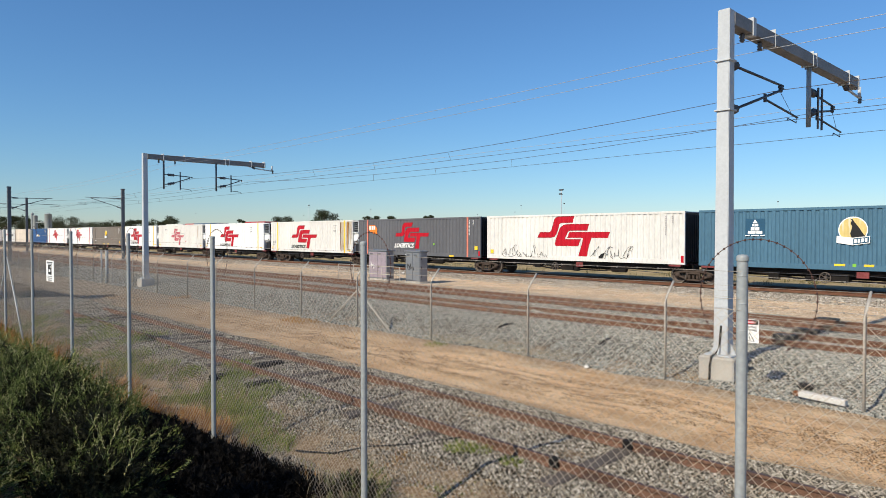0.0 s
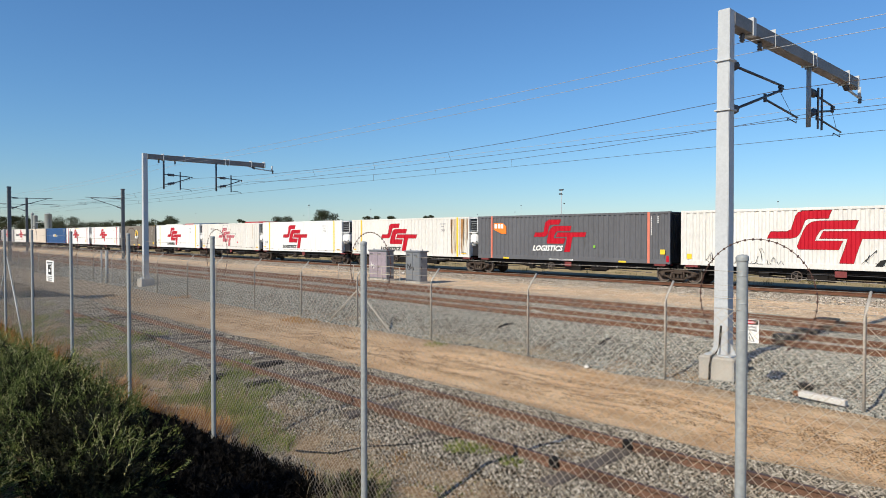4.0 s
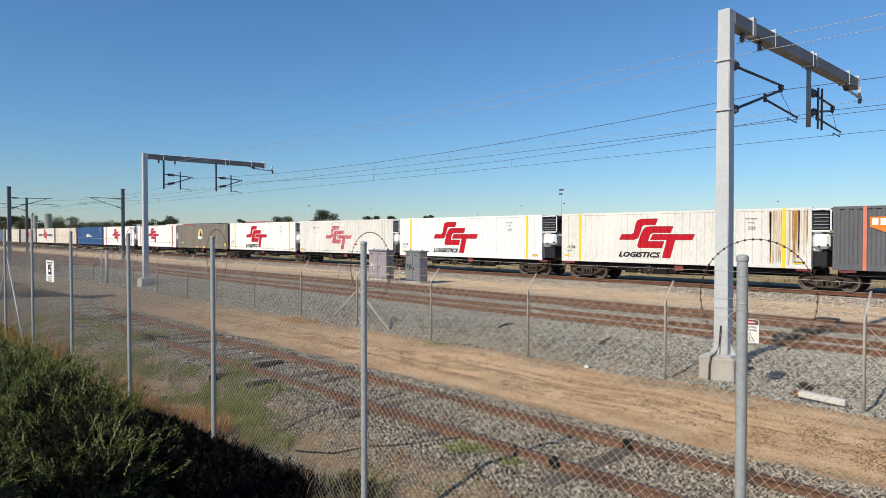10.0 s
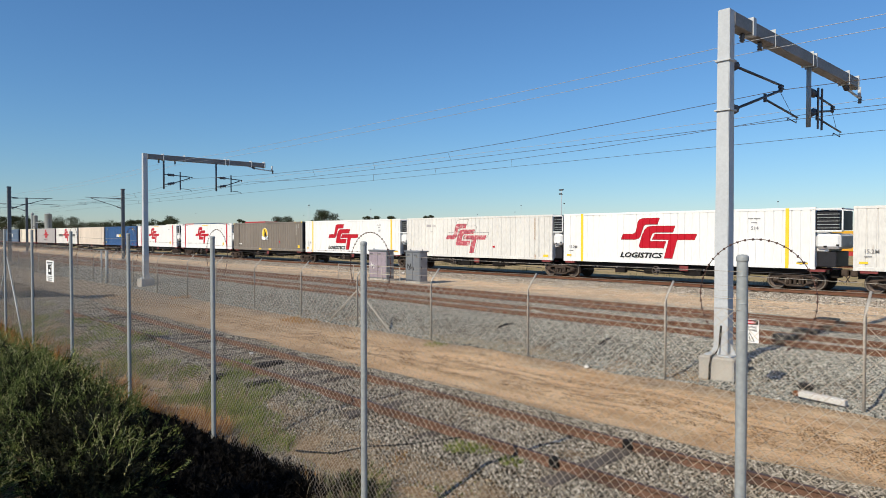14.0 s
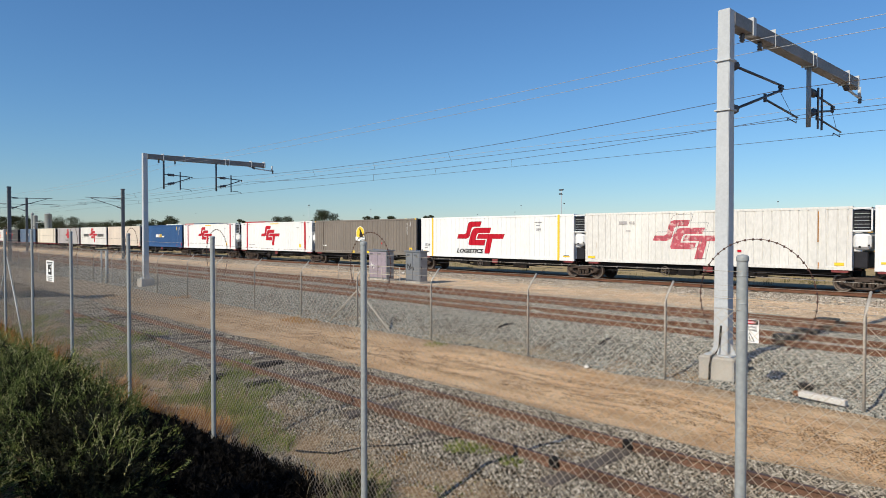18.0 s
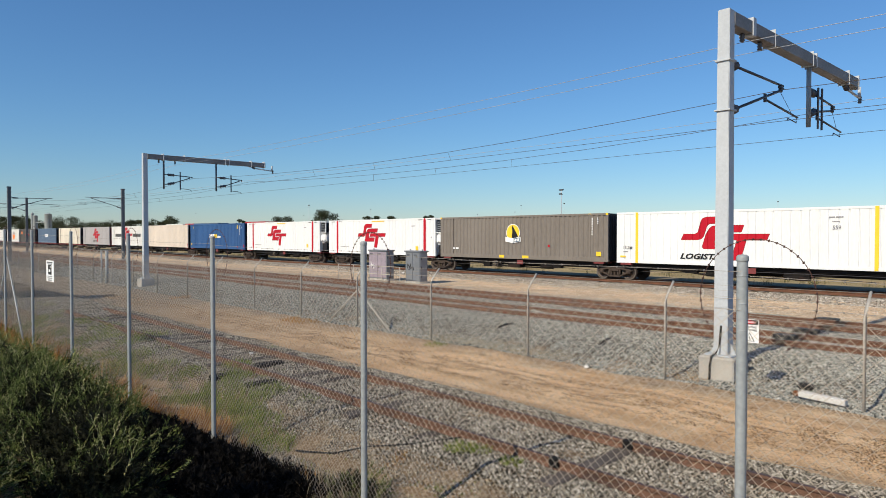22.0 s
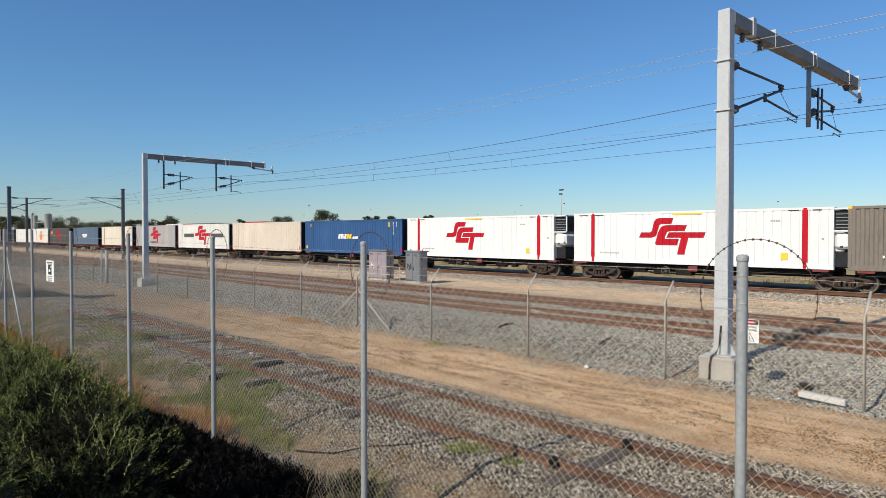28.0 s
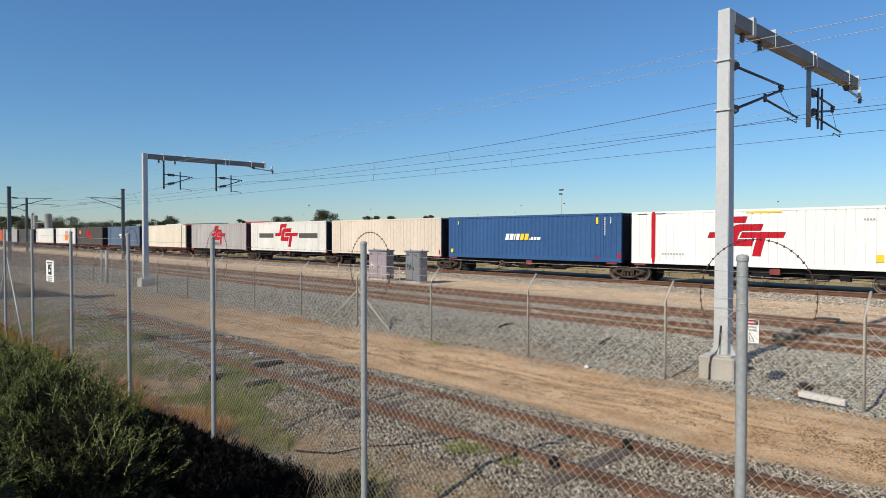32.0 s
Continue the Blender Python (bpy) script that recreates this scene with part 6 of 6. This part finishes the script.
def leaflets(verts, faces, rng, p0, d, size, count, leaf, taper=0.5):
    """Short narrow leaves all round one thin shoot."""
    side = d.orthogonal().normalized()
    first = len(verts)
    verts += [tuple(p0 + d * (size * k / count)) for k in range(count + 1)]
    for k in range(count):
        t = (k + 0.5) / count
        o = ((Matrix.Rotation(rng.random() * math.tau, 3, d) @ side) * 0.7 + d * 0.75).normalized()
        ln = leaf * (1.15 - taper * t) * rng.uniform(0.6, 1.3)
        w = o.cross(d).normalized() * ln * 0.26
        p = p0 + d * (size * t)
        i = len(verts)
        verts += [tuple(p + o * ln + w), tuple(p + o * ln * 1.3)]
        faces.append((first + k, i, i + 1, first + k + 1))


def sprigs(verts, faces, rng, x, y, z, up, size, leaves, leaf=0.042, shoots=0):
    """One twig, set with leaves; with shoots it branches to both sides."""
    d = Vector(up).normalized()
    p0 = Vector((x, y, z))
    leaflets(verts, faces, rng, p0, d, size, leaves, leaf)
    for k in range(shoots):
        t = 0.25 + 0.6 * k / shoots
        turn = Vector((rng.gauss(0, 1), rng.gauss(0, 1), rng.gauss(0.3, 0.7))).normalized()
        leaflets(verts, faces, rng, p0 + d * size * t, (d + turn * 0.9).normalized(), size * 0.5 * (1.1 - t), 5, leaf * 0.9)


weeds()


def shrub(label, x, y, rx, ry, high, count, seed, size=0.30, outer=0.27, leaf=0.06, inner=SHADETWIG):
    """A twiggy shade-coloured inside, under a looser coat of long feathery green shoots."""
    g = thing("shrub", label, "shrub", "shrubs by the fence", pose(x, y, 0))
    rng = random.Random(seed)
    for name, m, n, r0, r1, sz, lf, low in (("shade_core", inner, int(count * 0.8), 0.2, 0.84, size * 0.75, leaf, -9), ("foliage", SHRUB, int(count * outer * 0.8), 0.74, 1.0, size * 1.4, 0.022, -0.15)):
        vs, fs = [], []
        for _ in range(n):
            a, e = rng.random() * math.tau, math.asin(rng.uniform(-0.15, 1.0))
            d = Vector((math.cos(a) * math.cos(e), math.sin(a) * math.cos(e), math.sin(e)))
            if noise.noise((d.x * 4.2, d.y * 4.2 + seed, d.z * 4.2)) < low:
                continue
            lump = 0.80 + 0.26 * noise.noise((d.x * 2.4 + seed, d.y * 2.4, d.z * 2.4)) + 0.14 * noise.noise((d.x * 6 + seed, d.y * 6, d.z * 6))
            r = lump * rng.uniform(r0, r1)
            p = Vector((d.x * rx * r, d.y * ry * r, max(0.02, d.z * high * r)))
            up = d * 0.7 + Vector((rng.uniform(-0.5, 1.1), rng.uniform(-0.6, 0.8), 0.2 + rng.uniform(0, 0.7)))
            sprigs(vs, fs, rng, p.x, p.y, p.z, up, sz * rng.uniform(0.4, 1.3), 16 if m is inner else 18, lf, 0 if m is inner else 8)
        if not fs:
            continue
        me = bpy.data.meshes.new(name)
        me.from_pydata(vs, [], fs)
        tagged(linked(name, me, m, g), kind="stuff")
    for k in range(0 if inner is SHADEBRUSH else 7):
        a = rng.random() * math.tau
        part("stem", tubes(([(0.1 * math.cos(a), 0.1 * math.sin(a), -0.1), (0.25 * rx * math.cos(a), 0.25 * ry * math.sin(a), high * 0.3), (0.4 * rx * math.cos(a), 0.4 * ry * math.sin(a), high * 0.42)], [0.02, 0.012, 0.005]), sides=5), BARK, g)
    return g


# near-black brush, added to fill the ground shade beside the fence
SHADEBRUSH = leaf_material("shade_black_brush", [(0, (0.002, 0.0018, 0.0016)), (1, (0.006, 0.0045, 0.0035))])
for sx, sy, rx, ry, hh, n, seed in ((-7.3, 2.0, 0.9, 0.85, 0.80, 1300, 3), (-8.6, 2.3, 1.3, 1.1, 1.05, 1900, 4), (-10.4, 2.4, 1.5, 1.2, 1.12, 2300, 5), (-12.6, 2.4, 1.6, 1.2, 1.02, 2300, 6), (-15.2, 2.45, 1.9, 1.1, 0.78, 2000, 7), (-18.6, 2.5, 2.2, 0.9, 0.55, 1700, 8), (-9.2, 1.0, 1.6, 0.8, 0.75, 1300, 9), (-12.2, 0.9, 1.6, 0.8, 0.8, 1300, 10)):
    shrub("dense green feathery shrub, its inside coloured dark as shade, beside the fence", sx, sy, rx, ry, hh, n, seed, 0.26, 0.10 if seed in (3, 4) else 0.36)
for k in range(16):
    shrub("low near-black brush added as deep shade under the fence", -10.3 + 0.56 * (k % 8) + 0.2 * (k // 8), 3.35 - 0.55 * (k // 8) + 0.05 * (k % 8), 0.6, 0.5, 0.24 + 0.05 * (k % 2), 380, 31 + k, 0.14, 0.0, 0.07, SHADEBRUSH)
shrub("small grey-green bush with bleached stems behind the fence", -5.78, 4.18, 0.55, 0.3, 0.33, 620, 61, 0.13, 0.14, 0.03)
tufts("bleached_stalks", "bleached bent stalks round the small bush", [(-6.15, 4.0, 0.16, 0.36, 70, 0.7), (-5.75, 3.98, 0.4, 0.28, 170, 1.1), (-5.25, 4.2, 0.25, 0.22, 70, 1.0)], STRAW, 19, 0.003)
# two shrubs out of view, added only as shade casters
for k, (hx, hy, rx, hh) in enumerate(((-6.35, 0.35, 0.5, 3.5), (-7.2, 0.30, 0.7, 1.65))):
    shrub("unseen leafy shrub added to throw deep shade on the verge", hx, hy, rx, 0.55, hh, 2000, 20 + k, 0.36, 0.2, 0.10)


def far_tree(x, y, high, wide, seed, trunk=0.35, label="dark olive gum tree far behind the yard", group="trees behind the yard"):
    g = thing("gum_tree", label, "tree", group, pose(x, y, -0.2))
    rng = random.Random(seed)
    bm = bmesh.new()
    top = high * trunk
    tube(bm, [(0, 0, 0), (0.1, 0, top * 0.6), (0, 0.1, high * 0.75)], [high * 0.03, high * 0.022, high * 0.008], 7)
    blobs = []
    for k in range(9):
        a = math.tau * k / 9 + rng.uniform(-0.3, 0.3)
        r = wide * 0.5 * rng.uniform(0.25, 0.85)
        z = high * rng.uniform(0.55, 0.92)
        c = Vector((r * math.cos(a), r * math.sin(a), z))
        tube(bm, [(0, 0, top), c * 0.55 + Vector((0, 0, top * 0.35)), c], [high * 0.012, high * 0.008, high * 0.003], 5)
        blobs.append((c, wide * rng.uniform(0.17, 0.27)))
    part("trunk", bm, BARK, g)
    vs, fs = [], []
    for c, r in blobs:
        for _ in range(330):
            n = Vector((rng.gauss(0, 1), rng.gauss(0, 1), rng.gauss(0, 1))).normalized()
            n.z *= 0.62
            p = c + n * r * rng.uniform(0.35, 1.0) * (1 + 0.3 * noise.noise(n * 3 + Vector((seed, 0, 0))))
            u = Vector((rng.gauss(0, 1), rng.gauss(0, 1), rng.gauss(0, 1))).normalized() * high * 0.021
            w = u.orthogonal().normalized() * high * 0.012
            i = len(vs)
            vs += [tuple(p - u), tuple(p + w), tuple(p + u), tuple(p - w)]
            fs.append((i, i + 1, i + 2, i + 3))
    me = bpy.data.meshes.new("crown")
    me.from_pydata(vs, [], fs)
    linked("crown", me, GUM, g)
    return g


def bearing(px, y):
    """x on the line y = const that lies px of 1568 across the view of the camera."""
    k = (px - 784) / 1170.0
    return y * (-0.72794 + 0.68564 * k) / (0.68564 + 0.72794 * k)


def reach(px, y):
    return y / (0.68564 + 0.72794 * (px - 784) / 1170.0)


def horizon_trees():
    rng = random.Random(9)
    rows = ((578, 376, 46, 190), (498, 385, 34, 190), (655, 385, 28, 200), (702, 384, 26, 200), (756, 385, 20, 220), (425, 391, 18, 200), (298, 383, 34, 170), (265, 389, 30, 170), (240, 388, 26, 170), (212, 390, 36, 160), (185, 392, 36, 160), (118, 387, 44, 120), (98, 391, 34, 120), (140, 394, 40, 130), (160, 396, 40, 140), (70, 396, 34, 110), (36, 379, 40, 100), (14, 388, 40, 100), (50, 390, 34, 100), (5, 384, 36, 100), (-30, 385, 40, 90), (-70, 382, 60, 90))
    for i, (px, top, wide, y) in enumerate(rows):
        d = reach(px, y)
        far_tree(bearing(px, y), y, ((421 if px > 400 else 417) - top) * d / 1170.0 + 2.9, wide * d / 1170.0 * 1.25, 40 + i)


horizon_trees()
# stands out of view, added for the shadow strip it lays on the ground
far_tree(-34.0, -0.5, 8.5, 4.2, 77, 0.4, "unseen gum tree added to shade the verge by the old track", "trees by the fence")


# ---- yard beyond the train ----
def yard_container(px0, px1, y, z, m, label):
    x0, x1 = bearing(px0, y), bearing(px1, y)
    c = thing("yard_container", label, "container", "stacked containers in the yard", pose(x0, y, z))
    L = x1 - x0
    part("body", boxes((0, L, 0, 2.4, 0, 2.9), bevel=0.02), m, c)
    for x in (0, L - 0.15):
        part("corner_post", boxes((x - 0.01, x + 0.16, -0.02, 0.1, 0, 2.9)), m, c)
    part("top_rail", boxes((0, L, -0.03, 0.05, 2.8, 2.92)), m, c)


for a, b, m, lab in ((295, 325, WHITE, "white container in a far stack"), (328, 343, REDFRAME, "red container in a far stack"), (344, 386, SLATE, "dark blue container in a far stack"), (434, 470, REDFRAME, "red brown container in a far stack")):
    yard_container(a, b, 62.0, -0.05, DGREY, "dark container at the foot of a stack")
    yard_container(a, b, 62.0, 2.52, m, lab)


def silo(px, y, top, r):
    d = reach(px, y)
    h = (416 - top) * d / 1170.0 + 2.85
    g = thing("silo", "pale grey steel silo far behind the train", "silo", "silos", pose(bearing(px, y), y, 0))
    bm = bmesh.new()
    lathe(bm, [(r, h * 0.35), (r, h * 0.955), (r * 1.04, h * 0.96), (r * 1.04, h * 0.97), (r * 0.3, h), (0.01, h)], axis="Z", sides=20)
    lathe(bm, [(r, h * 0.35), (0.3, h * 0.15)], axis="Z", sides=20)
    part("shell", bm, GALV, g)
    for sx in (-1, 1):
        for sy in (-1, 1):
            part("leg", tubes(([(sx * r * 0.7, sy * r * 0.7, 0), (sx * r * 0.7, sy * r * 0.7, h * 0.45)], 0.15)), GALV, g)
    part("ladder", tubes(([(r + 0.1, 0, h * 0.2), (r + 0.1, 0, h * 1.02)], 0.08)), BRACKET, g)


silo(58, 95.0, 377, 0.9)
silo(63, 95.0, 381, 1.3)
silo(86, 95.0, 378, 1.9)
pipe = part("conveyor_pipe", tubes(([(bearing(63, 95.0), 95.0, 10.3), (bearing(86, 95.0), 95.0, 10.3)], 0.25), sides=8), GALV)
tagged(pipe, "grey conveyor pipe between two silos", "pipe")


def light_tower(px, top, y, heads):
    d = reach(px, y)
    h = (416 - top) * d / 1170.0 + 2.85
    g = thing("yard_light_tower", "slim pale yard light pole with floodlights", "light pole", "yard light poles", pose(bearing(px, y), y, 0))
    part("pole", tubes(([(0, 0, 0), (0, 0, h)], [0.14, 0.08] if heads > 1 else [0.07, 0.04]), sides=8), MAST, g)
    for k in range(heads):
        dz = -0.9 * (k // 3)
        dx = (k % 3 - 1) * 0.42 if heads > 1 else 0
        part("floodlight", boxes((dx - 0.17, dx + 0.17, -0.17, 0.17, h + dz - 0.05, h + dz + 0.22), bevel=0.05), BRACKET, g)
    if heads > 2:
        part("crossbar", boxes((-0.5, 0.5, -0.04, 0.04, h - 0.12, h - 0.05), (-0.5, 0.5, -0.04, 0.04, h - 1.0, h - 0.93)), BRACKET, g)


for px, top, y, n in ((993, 337, 120.0, 5), (998, 361, 170.0, 1), (547, 364, 150.0, 3), (656, 371, 190.0, 1), (922, 364, 190.0, 1), (911, 376, 240.0, 1), (1376, 358, 190.0, 1), (347, 379, 170.0, 1), (538, 382, 190.0, 1), (845, 380, 260.0, 1)):
    light_tower(px, top, y, n)


YELLOWP = paint("yellow_loco_paint", (0.62, 0.34, 0.03), (0.2, 0.12, 0.04), 0.7)


def yard_loco():
    g = thing("shunting_locomotive", "yellow shunting locomotive standing in the yard", "locomotive", at=pose(-25.0, 66.0, 0.0))
    part("frame", boxes((0, 13, 0.2, 2.8, 1.0, 1.35)), REDFRAME, g)
    part("hood", boxes((0.6, 8.5, 0.6, 2.4, 1.35, 3.2), bevel=0.08), YELLOWP, g)
    cb = part("cab", boxes((8.5, 11.2, 0.2, 2.8, 1.35, 3.9), bevel=0.06), YELLOWP, g)
    part("cab_window", boxes((8.9, 9.7, 0.17, 0.2, 2.6, 3.4), (10.0, 10.8, 0.17, 0.2, 2.6, 3.4)), BLACKV, cb)
    part("short_hood", boxes((11.2, 12.6, 0.6, 2.4, 1.35, 2.8), bevel=0.08), YELLOWP, g)
    part("grille", boxes(*[(1.5 + 0.5 * k, 1.8 + 0.5 * k, 0.57, 0.6, 2.0, 2.9) for k in range(6)]), BLACKV, g)
    part("handrail", tubes(([(0.3, 0.2, 1.35), (0.3, 0.2, 2.3), (8.4, 0.2, 2.3)], 0.03)), WHITEV, g)
    for x in (1.2, 3.0, 9.8, 11.6):
        bm = bmesh.new()
        lathe(bm, [(0.01, 0.5), (0.48, 0.5), (0.5, 0.62), (0.01, 0.62)], (x, 0, 0.5), sides=18)
        part("wheel", bm, WHEEL, g)
    yard_track = rail_mesh(160)
    t = thing("railway_track", "yard track behind the freight line", "track", at=pose(-120, 67.5, 0.0), kind="structure")
    for s in (-0.75, 0.75):
        linked("rail", yard_track, None, t, at=pose(0, s, 0.0))


yard_loco()


# ---- how the train runs ----
def run(t):
    """Metres gone at t seconds: the train picks up speed gently."""
    u = t / 16.0
    return 75.512 * (0.76626 * u - 0.05841 * u ** 2 + 0.22356 * u ** 3 - 0.14615 * u ** 4 + 0.03249 * u ** 5)


def motions():
    times = [float(t) for t in range(33)]
    for ob in BOXES + WAGONS:
        p = ob.matrix_basis.translation.copy()
        walk(ob, [(t, Matrix.Translation((p.x + run(t), p.y, p.z))) for t in times])
    steps = [k / 10 for k in range(321)]
    for w in AXLES:
        p = w.matrix_basis.translation.copy()
        walk(w, [(t, pose(p.x, p.y, p.z, 0, math.degrees(run(t) / 0.46) % 360.0, 0)) for t in steps])


motions()
